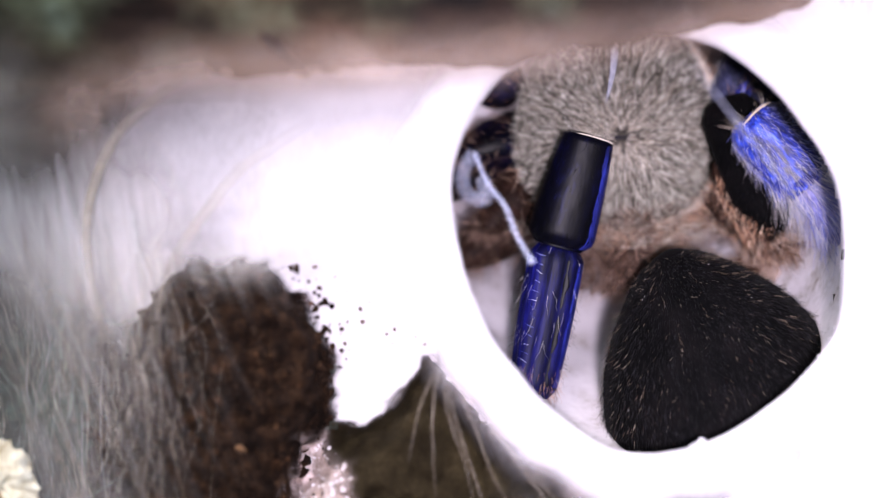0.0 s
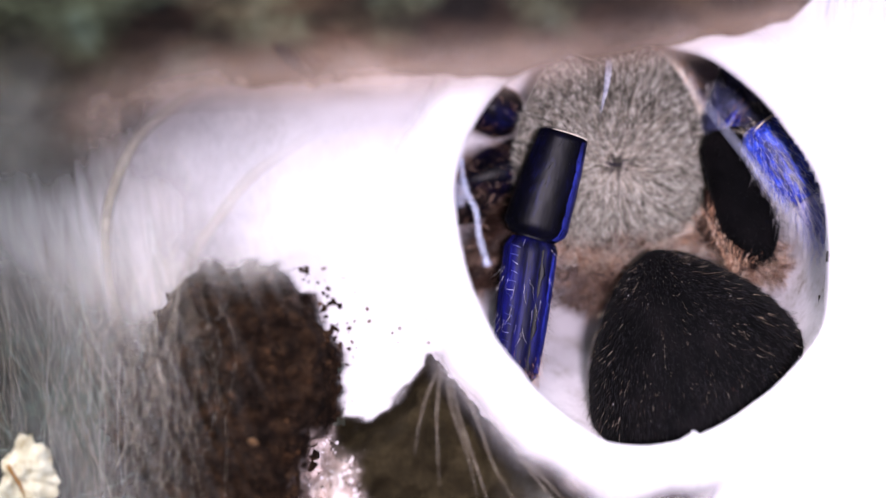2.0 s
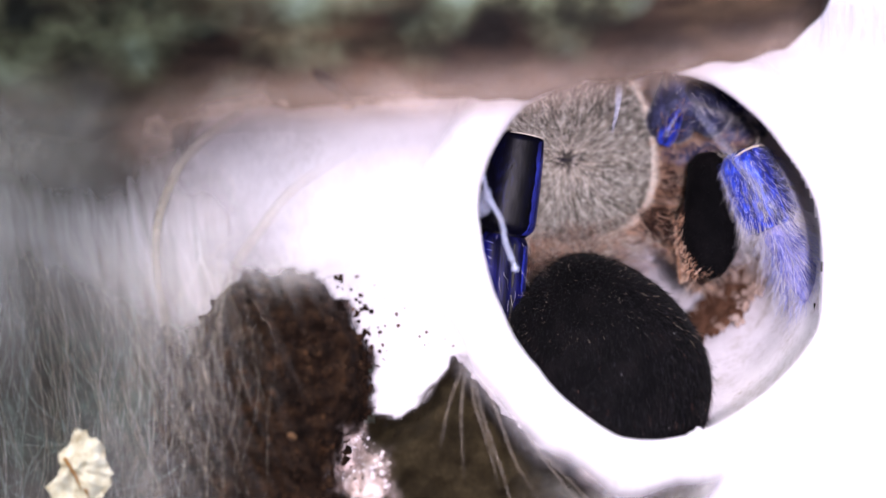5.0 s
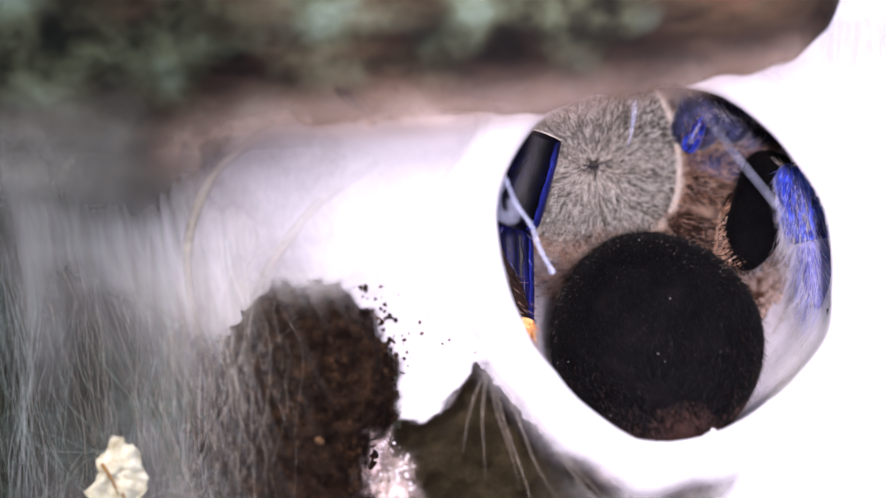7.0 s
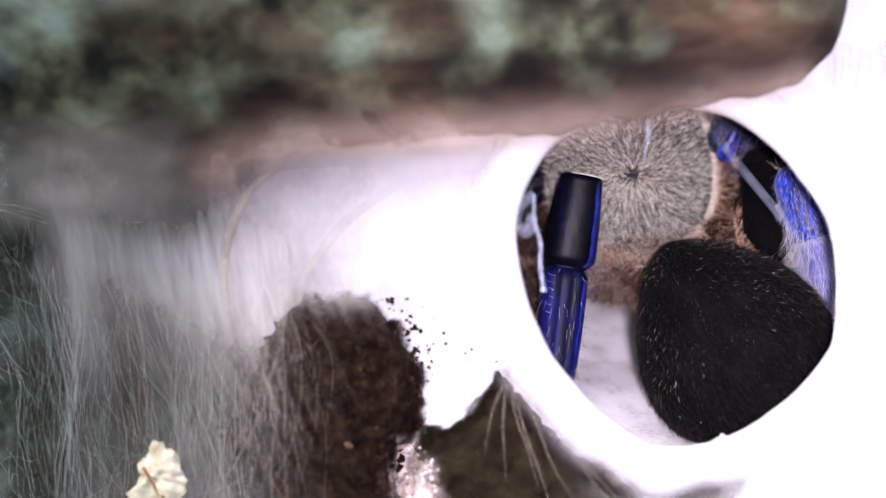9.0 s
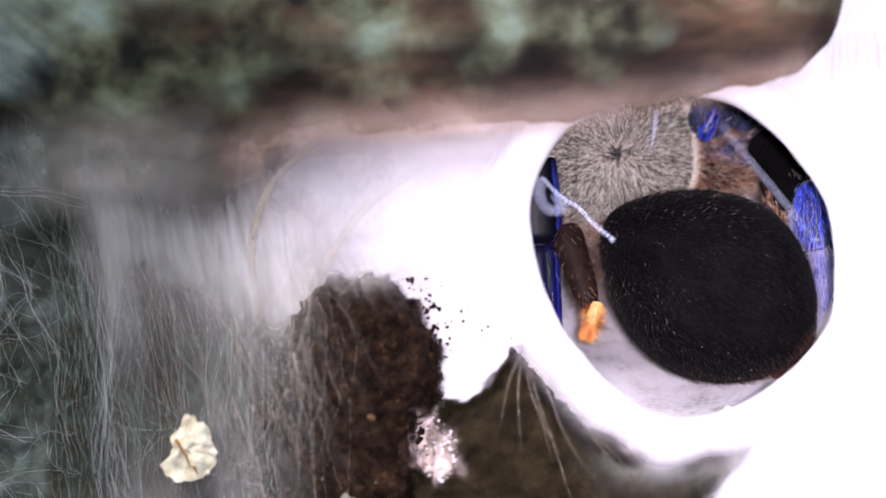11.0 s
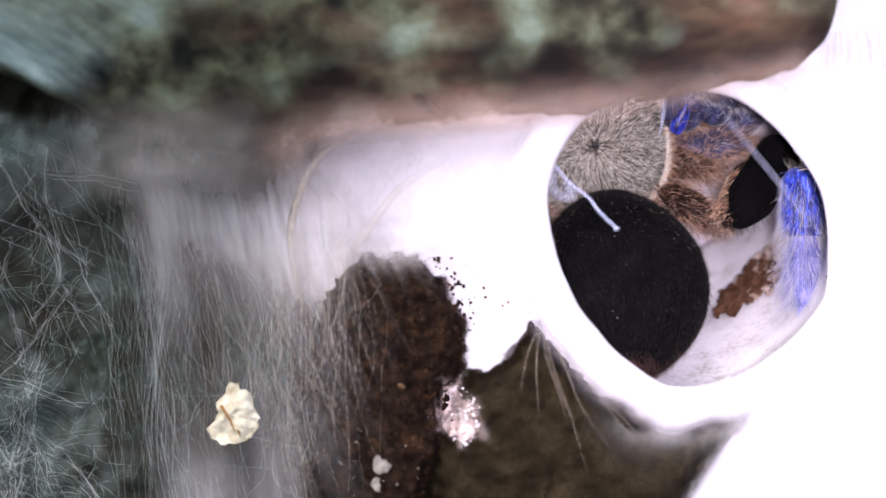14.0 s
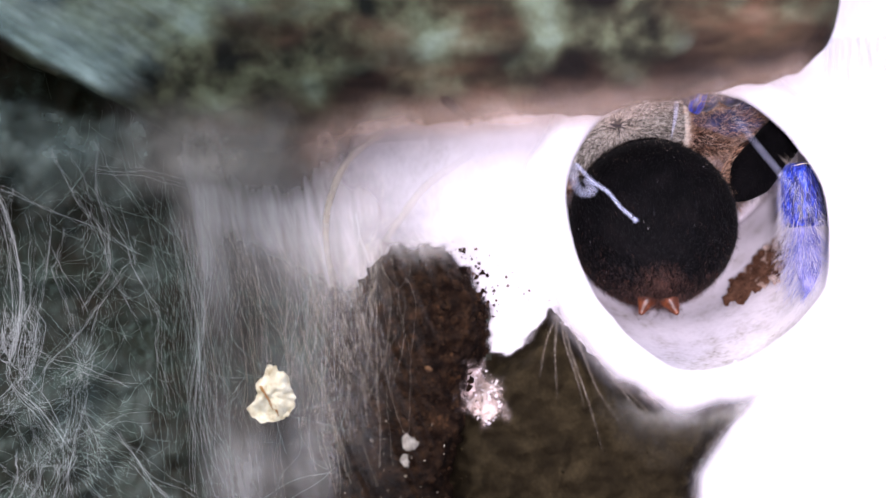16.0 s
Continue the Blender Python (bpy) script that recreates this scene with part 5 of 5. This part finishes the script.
lower = segment("tibia", 10.5, 4.2, 3.0, LILAC, "lilac-grey lower leg under a brush of lilac hair", hair=500, hair_mat=HAIR_LILAC, hair_len=(.6, 1.8), seed=39, square=2.2, round_end=True, hair_rad=.016)
lower_gap = Matrix.Translation(Vector((0, .3, 8.2)) * MM) @ Matrix.Rotation(radians(5), 4, "X")
leg_brush(lower, 600, .4, .25, 10.5, 4.5, 3.4, (2.0, 5.2), .017, HAIR_LILAC, 40, down=1.2)
leg_brush(lower, 420, .4, .25, 10.5, 4.5, 3.4, (2.5, 6.2), .018, HAIR_PALE, 41, down=1.2)


def fixed_segment(a, b, w0, w1, mat, label, name="femur", hair=160, hm=HAIR_BROWN, seed=50, hl=(.8, 2.0)):
    a, b = Vector(a), Vector(b)
    o = segment(name, (b - a).length, w0, w1, mat, label, hair=hair, hair_mat=hm, seed=seed, hair_len=hl, round_end=True, lie=1.8 if hm is HAIR_MIXED else 1.1)
    if hm is HAIR_MIXED:
        gg = np.random.default_rng(seed + 200)
        turn, along = gg.uniform(0, 2 * math.pi, 420), gg.uniform(.1, .95, 420)
        w = (w0 + (w1 - w0) * along) / 2 * .95
        roots = np.stack([w * np.cos(turn), .85 * w * np.sin(turn), along * (b - a).length], 1)
        way = np.stack([np.cos(turn), np.sin(turn), 0 * turn + 1.5], 1) + gg.normal(size=(420, 3)) * .5
        v, f = hairs(roots, way, gg.uniform(1.2, 3.4, 420), .026, .3, seed + 5)
        spider_part("long_hair", v, f, HAIR_BROWN, "long pale tousled hair", o, "stuff")
    o.matrix_basis = Matrix.Translation(a * MM) @ (b - a).to_track_quat("Z", "Y").to_matrix().to_4x4()
    return o


# hip joints and the legs that reach down the tunnel
fixed_segment((8, 3, -4.5), (16.6, -4.5, -10.5), 4.6, 5.0, BROWN, "copper-haired hip joint", "coxa", 1000, HAIR_MIXED, 51, (1.0, 3.6))
fixed_segment((8.5, 4, -1), (17, 0, -3), 4.8, 5.0, BROWN, "copper-haired hip joint", "coxa", 1000, HAIR_MIXED, 52, (1.0, 3.6))
fixed_segment((8.5, 4, 4), (16, 1, 4), 4.6, 4.8, BROWN, "copper-haired hip joint", "coxa", 1000, HAIR_MIXED, 53, (1.0, 3.6))
fixed_segment((11.5, 0, 3), (15, -5, 14), 6.0, 5.6, SLATE, "slate-blue forward leg behind the carapace", "femur", 240, HAIR_PALE, 54)
fixed_segment((15, 0, 4), (21.5, -4, 14), 6.2, 5.6, SLATE, "slate-blue forward leg behind the carapace", "femur", 500, HAIR_PALE, 55)
fixed_segment((13, 4, -2), (25, 1, 7.5), 5.4, 5.0, SLATE, "slate-blue forward leg behind the carapace", "femur", 900, HAIR_PALE, 62, (.8, 2.6))
fixed_segment((12, 4, .5), (21.5, -.5, .5), 5.4, 4.8, SLATE, "slate-blue forward leg behind the carapace", "femur", 900, HAIR_MIXED, 66, (.8, 2.4))
fixed_segment((13.5, -4, 9), (23, -7, 6), 5.6, 5.2, SLATE, "slate-blue forward leg folded over the carapace edge", "femur", 700, HAIR_PALE, 65, (.8, 2.4))
fixed_segment((10.8, -2.5, 2), (12.8, -4, 6.5), 2.4, 2.2, BLUE, "blue palp beside the carapace", "palp", 120, HAIR_BROWN, 56)
fixed_segment((-8.5, 3, -4.5), (-13.5, -1, -9.5), 5.4, 5.6, BROWN, "copper-haired hip joint", "coxa", 700, HAIR_DARK, 57, (.9, 2.6))
fixed_segment((-9.5, 4, 0), (-16, 1, -2), 6.0, 6.2, NAVY, "dark hip joint with copper hair", "coxa", 700, HAIR_DARK, 58, (.9, 2.6))
fixed_segment((-10, 4, 5), (-17, 2, 8), 6.4, 6, NAVY, "dark forward leg behind the carapace", "femur", 240, HAIR_BROWN, 59)
fixed_segment((-8, 7, 1), (-19, 3, -6), 7.0, 6.0, NAVY, "navy leg folded beside the carapace", "femur", 700, HAIR_DARK, 63, (.8, 2.4))
fixed_segment((-6, 7, -6), (-16, 4, -13), 6.4, 5.4, BROWN, "dark brown hairy leg under the carapace", "femur", 1100, HAIR_DARK, 64, (.8, 2.6))
shank = fixed_segment((-8, 0, -9), (-4.5, -3, -21), 4.4, 2.6, BROWN, "rufous lower leg under the belly", "tibia", 900, HAIR_DARK, 60)
foot = fixed_segment((-3.6, -3, -19), (-4.8, -4, -22.8), 2.4, 1.5, ORANGE, "bright orange hairy foot", "foot", 1300, ORANGE, 61, (.6, 1.9))

# loose thread in the mouth, its root a small silk knot
thread = tagged(new("loose_thread"), "white loose silk thread dangling in the burrow mouth", "spider silk")
v, f = tubes([curve([(0, 0, 0), (.25, -.2, 3), (-.15, -.4, 6), (.12, -.6, 8.5), (0, -.7, 11.5)], 30)], .25, 8, False)
mesh_object("strand", v, f, SOFT_THREAD, thread, density=[.36] * len(v))
v, f = LUMPS[2]
mesh_object("knot", v * .38 + (0, -.7, 11.4), f, SOFT_THREAD, thread, density=[.5] * len(v))
v, f = tubes([curve([(0, 0, 0), (1.6, .3, 1), (2.2, .4, 3), (1.0, .3, 4.2), (.4, 0, 2.4)], 26)], .7, 8, False)
mesh_object("loop", v, f, SOFT_THREAD, thread, density=[.24] * len(v))


def motions():
    """All that moves: seconds and millimetres; then the way that a part points."""
    BODY = [
        (0, 34.26, 22.0, 12.43), (1.5, 33.84, 22.0, 11.41),
        (2, 34.44, 22.0, 10.65), (3, 31.8, 22.0, 11.1), (3.5, 30.3, 22.0, 12.3),
        (4, 28.6, 22.0, 14.1), (4.2, 28.2, 22.0, 13.9), (6.5, 27.75, 22.0, 12.71),
        (7, 28.7, 22.0, 13.73), (7.5, 27.52, 22.0, 15.42),
        (8, 28.32, 22.0, 16.93), (8.5, 33.23, 22.0, 15.19),
        (9, 31.36, 22.0, 14.77), (11.5, 28.31, 22.0, 16.45),
        (12, 28.33, 22.0, 17.08), (12.5, 26.08, 22.0, 16.44),
        (13, 24.74, 22.0, 15.38), (13.5, 23.89, 22.0, 15.51),
        (14, 23.97, 22.0, 14.89), (14.5, 25.01, 22.0, 15.95),
        (15, 24.18, 22.0, 15.97), (15.5, 23.44, 22.0, 18.38),
        (16, 24.83, 22.0, 17.53)]
    ABDOMEN = [
        (0, 42.78, 10, -11.8, 0.35, -0.12, -0.9), (0.5, 42.53, 10, -11.52, 0.35, -0.12, -0.9),
        (1, 42.88, 10, -12.96, 0.35, -0.12, -0.9), (1.5, 41.51, 10, -11.31, 0.35, -0.12, -0.9),
        (2, 41.83, 10, -11.56, 0.35, -0.12, -0.9), (2.5, 40.33, 10, -10.97, 0.35, -0.12, -0.9),
        (3, 40.66, 10, -11.18, 0.35, -0.12, -0.9), (3.5, 38.17, 10, -8.82, 0.36, -0.2, -0.88),
        (4, 31.34, 9, -7.89, 0.15, -0.4, -0.85), (4.2, 30.23, 9, -9.23, 0.14, -0.41, -0.84),
        (6.3, 30.91, 9, -10.03, 0.03, -0.54, -0.76), (6.5, 30.8, 9, -9.07, 0.02, -0.55, -0.75),
        (7, 34.18, 9, -5.18, 0.1, -0.68, -0.62), (7.5, 32.27, 9, -4.96, 0.1, -0.7, -0.6),
        (8, 36.3, 10, -3.1, 0.48, -0.2, -0.86), (8.5, 42.2, 10, -2.7, 0.62, -0.2, -0.78),
        (9, 41.9, 10, -5.6, 0.55, -0.15, -0.83), (9.2, 41.6, 10, -4.9, 0.57, -0.16, -0.8),
        (11.3, 38.27, 10, 0.35, 0.77, -0.24, -0.45), (11.5, 39.34, 10, -0.12, 0.8, -0.25, -0.42),
        (12, 39.1, 10, -0.6, 0.8, -0.25, -0.44), (12.5, 31.95, 9, -2.2, 0.4, -0.4, -0.75),
        (13, 26.53, 9, -4.54, 0.25, -0.5, -0.8), (13.5, 26.31, 9, -2.96, 0.12, -0.55, -0.75),
        (14, 26.09, 9, -3.1, 0.05, -0.6, -0.75), (14.5, 28.2, 9, 0.3, 0.02, -0.68, -0.72),
        (15, 27.51, 9, 0.78, -0.1, -0.72, -0.65), (15.5, 26.34, 9, 2.75, -0.05, -0.75, -0.6),
        (16, 28.8, 9, 4.2, 0, -0.77, -0.6)]
    PATELLA = [
        (0, 30.11, 10.97, 12.41, -0.25, 0.09, -0.96), (0.5, 30.0, 10.97, 12.82, -0.25, 0.09, -0.96),
        (1, 30.71, 10.93, 12.5, -0.33, 0.1, -0.94), (1.5, 27.68, 10.91, 14.03, -0.28, 0.1, -0.95),
        (2, 28.15, 10.92, 13.62, -0.28, 0.1, -0.96), (2.5, 26.45, 10.93, 13.67, -0.25, 0.1, -0.96),
        (3, 27.65, 10.92, 13.84, -0.3, 0.1, -0.95), (3.5, 24.8, 10.92, 15.15, -0.21, 0.1, -0.97),
        (4, 22.3, 11.01, 15.8, -0.12, 0.09, -0.99), (6.5, 23.09, 11.06, 16.42, -0.31, 0.09, -0.95),
        (7, 22.14, 10.92, 17.14, -0.33, 0.1, -0.94), (7.5, 21.33, 10.97, 17.77, -0.32, 0.09, -0.94),
        (8, 21.81, 11.1, 17.0, -0.22, 0.08, -0.97), (8.5, 24.83, 11.12, 17.41, -0.15, 0.08, -0.98),
        (9, 24.65, 11.07, 14.54, -0.17, 0.08, -0.98), (11.5, 16.93, 15.81, 16.14, 0.04, 0.11, -0.99),
        (12, 16.38, 15.82, 15.98, 0.04, 0.11, -0.99), (12.5, 15.35, 15.92, 13.76, 0.04, 0.1, -0.99),
        (14, 13.75, 15.96, 10.02, 0.04, 0.09, -0.99), (16, 11.62, 16.02, 9.43, 0.04, 0.09, -1.0)]
    TIBIA = [
        (0, 27.38, 12.0, 1.8, -0.17, 0.0, -0.99), (0.5, 27.23, 12.0, 2.23, -0.17, 0.0, -0.98),
        (1, 27.03, 12.0, 2.19, -0.19, 0.0, -0.98), (1.5, 24.58, 12.0, 3.53, -0.12, 0.0, -0.99),
        (2, 25.1, 12.0, 3.1, -0.12, 0.0, -0.99), (2.5, 23.69, 12.0, 3.08, -0.11, 0.0, -0.99),
        (3, 24.32, 12.0, 3.41, -0.12, 0.0, -0.99), (3.5, 22.51, 12.0, 4.44, -0.12, 0.0, -0.99),
        (4, 21.1, 12.0, 5.0, -0.05, 0.0, -1.0), (6.5, 19.63, 12.0, 6.02, -0.06, 0.0, -1.0),
        (7, 18.52, 12.0, 6.81, 0.03, 0.0, -1.0), (7.5, 17.78, 12.0, 7.41, -0.0, 0.0, -1.0),
        (8, 19.38, 12.0, 6.31, -0.0, 0.0, -1.0), (8.5, 23.12, 12.0, 6.58, -0.14, 0.0, -0.99),
        (9, 22.81, 12.0, 3.73, -0.11, 0.0, -0.99), (11.5, 17.36, 17.0, 5.21, 0.07, 0.0, -1.0),
        (12, 16.84, 17.0, 5.05, 0.07, 0.0, -1.0), (12.5, 15.74, 17.0, 2.82, 0.13, 0.0, -0.99),
        (14, 14.16, 17.0, -0.92, 0.13, 0.0, -0.99), (16, 12.05, 17.0, -1.52, 0.14, 0.0, -0.99)]
    FEMUR = [
        (0, 44.28, 17.0, 16.03, 0.32, -0.27, -0.91), (1.5, 44.5, 17.0, 14.57, 0.23, -0.3, -0.93),
        (2, 45.28, 17.0, 13.88, 0.22, -0.3, -0.93), (3.5, 45.57, 17.0, 13.28, 0.04, -0.34, -0.94),
        (4, 44.19, 17.0, 14.51, -0.0, -0.33, -0.94), (6.5, 46.49, 17.0, 13.27, -0.27, -0.27, -0.92),
        (7, 48.9, 17.0, 14.74, -0.31, -0.28, -0.91), (7.5, 49.0, 17.0, 16.06, -0.31, -0.29, -0.9),
        (8, 47.64, 17.0, 17.52, -0.27, -0.34, -0.9), (8.5, 48.13, 17.0, 17.35, -0.13, -0.31, -0.94),
        (9, 46.88, 17.0, 17.4, -0.01, -0.31, -0.95), (11.5, 46.61, 17.0, 18.62, 0.46, -0.38, -0.8),
        (12, 46.95, 17.0, 19.04, 0.45, -0.37, -0.81), (12.5, 50.29, 17.0, 16.05, -0.54, -0.3, -0.79),
        (13, 48.75, 17.0, 15.75, -0.53, -0.29, -0.8), (13.5, 49.19, 17.0, 15.51, -0.57, -0.28, -0.78),
        (14, 49.38, 17.0, 15.16, -0.56, -0.26, -0.79), (14.5, 50.27, 17.0, 14.78, -0.6, -0.25, -0.76),
        (15, 50.36, 17.0, 15.23, -0.64, -0.27, -0.72), (15.5, 49.55, 17.0, 16.15, -0.63, -0.3, -0.71),
        (16, 48.99, 17.0, 17.08, -0.63, -0.3, -0.72)]
    SHIN = [
        (0, 45.7, 13.0, 14.48, 0.63, -0.15, -0.76), (1.5, 46.77, 13.0, 14.99, 0.58, -0.15, -0.8),
        (2, 48.11, 13.0, 14.78, 0.55, -0.17, -0.82), (3.5, 48.18, 13.0, 14.82, 0.5, -0.16, -0.85),
        (4, 46.71, 13.0, 15.2, 0.4, -0.15, -0.9), (6.5, 48.23, 13.0, 13.35, 0.33, -0.14, -0.93),
        (7, 50.9, 13.0, 13.83, 0.16, -0.14, -0.98), (7.5, 50.7, 13.0, 14.7, 0.18, -0.13, -0.98),
        (8, 50.38, 13.0, 13.58, 0.1, -0.14, -0.99), (8.5, 50.84, 13.0, 14.73, 0.19, -0.16, -0.97),
        (9, 49.66, 13.0, 15.45, 0.24, -0.17, -0.96), (11.5, 52.16, 13.0, 11.22, 0.05, -0.27, -0.96),
        (12, 52.42, 13.0, 11.26, 0.04, -0.25, -0.97), (12.5, 50.58, 13.0, 12.61, 0.06, -0.1, -0.99),
        (13, 50.17, 13.0, 12.29, 0.01, -0.11, -0.99), (13.5, 50.62, 13.0, 11.97, -0.01, -0.11, -0.99),
        (14, 51.1, 13.0, 11.58, -0.03, -0.11, -0.99), (14.5, 51.41, 13.0, 10.39, -0.01, -0.11, -0.99),
        (15, 50.62, 13.0, 10.78, 0.03, -0.11, -0.99), (15.5, 50.4, 13.0, 11.23, 0.02, -0.11, -0.99),
        (16, 49.9, 13.0, 11.89, 0.04, -0.1, -0.99)]
    THREAD_ROWS = [
        (0, 18.11, -4.0, 10.11, 0.41, -0.37, -0.83), (1.5, 17.33, -4.0, 11.18, 0.51, -0.34, -0.79),
        (2, 16.66, -4.0, 10.15, 0.18, -0.48, -0.86), (3.5, 17.17, -4.0, 11.21, 0.18, -0.76, -0.62),
        (4, 16.4, -4.0, 10.65, 0.19, -0.49, -0.85), (6.5, 16.96, -4.0, 11.06, 0.39, -0.33, -0.86),
        (7, 17.08, -4.0, 11.09, 0.39, -0.32, -0.86), (7.5, 16.81, -4.0, 11.31, 0.39, -0.34, -0.86),
        (8, 16.78, -4.0, 10.52, 0.06, -0.4, -0.91), (8.5, 17.49, -4.0, 10.86, 0.17, -0.39, -0.9),
        (9, 18.07, -4.0, 11.19, 0.06, -0.38, -0.92), (11.5, 17.34, -4.0, 11.43, 0.72, -0.37, -0.59),
        (12, 17.17, -4.0, 11.6, 0.66, -0.36, -0.66), (12.5, 18.21, -4.0, 11.38, 0.65, -0.39, -0.65),
        (13, 16.27, -4.0, 10.45, 0.86, -0.35, -0.37), (13.5, 17.24, -4.0, 11.35, 0.68, -0.34, -0.65),
        (14, 17.13, -4.0, 11.34, 0.63, -0.33, -0.7), (14.5, 17.7, -4.0, 10.53, 0.57, -0.37, -0.73),
        (15, 17.42, -4.0, 11.34, 0.71, -0.37, -0.6), (15.5, 17.08, -4.0, 11.47, 0.66, -0.33, -0.67),
        (16, 17.49, -4.0, 11.19, 0.66, -0.34, -0.67)]

    def at(x, y, z):
        return Matrix.Translation(Vector((x, y, z)) * MM)

    def aimed(x, y, z, dx, dy, dz, back=(0, 1, 0)):
        """Local z along the way given, local y as near to back as can be."""
        w = Vector((dx, dy, dz)).normalized()
        v = Vector(back)
        v = (v - w * v.dot(w)).normalized()
        u = v.cross(w)
        return at(x, y, z) @ Matrix((u, v, w)).transposed().to_4x4()

    def body_at(t):
        i = max(k for k in range(len(BODY)) if BODY[k][0] <= t)
        a, b = BODY[i], BODY[min(i + 1, len(BODY) - 1)]
        u = 0 if a is b else (t - a[0]) / (b[0] - a[0])
        return at(*[p + (q - p) * u for p, q in zip(a[1:], b[1:])])

    walk(spider, [(t, at(*p)) for t, *p in BODY])
    for ob, rows in ((abdomen, ABDOMEN), (knee, PATELLA), (tibia, TIBIA), (femur, FEMUR), (shin, SHIN)):
        walk(ob, [(t, body_at(t).inverted() @ aimed(*p, (0, -.7, .7) if ob is abdomen else (0, 1, 0))) for t, *p in rows])
    # the hip ring keeps to the thigh, the lower leg to its kneecap
    for ob, rows, gap in ((ring, FEMUR, ring_gap), (lower, SHIN, lower_gap)):
        walk(ob, [(t, body_at(t).inverted() @ aimed(*p) @ gap) for t, *p in rows])
    # middle of the orange foot under the belly
    FOOT = [(0, 42, 32, -9), (3, 41, 32, -9), (4.2, 33, 31, -7), (6.5, 20.4, 12, -4.5), (7, 20.9, 9, -5.3), (7.5, 20.5, 9, -4.9), (8, 20.8, 9, -4.5), (8.5, 22, 25, -3), (9, 22, 25, -3),
            (11.3, 26.6, 12, -4.4), (11.5, 26.6, 12, -4.4), (12, 25.9, 12, -3.2), (12.5, 21.8, 14, -4.2), (14, 19.3, 14, -3), (16, 19.3, 14, -2.6)]
    for ob, gap in ((shank, (-4.2, 3.3, 11.2)), (foot, (-.6, .5, 1.8))):
        turn = ob.matrix_basis.to_3x3().to_4x4()
        walk(ob, [(t, body_at(t).inverted() @ at(x + gap[0], y + gap[1], z + gap[2]) @ turn) for t, x, y, z in FOOT])
    walk(thread, [(t, aimed(*p)) for t, *p in THREAD_ROWS])


motions()
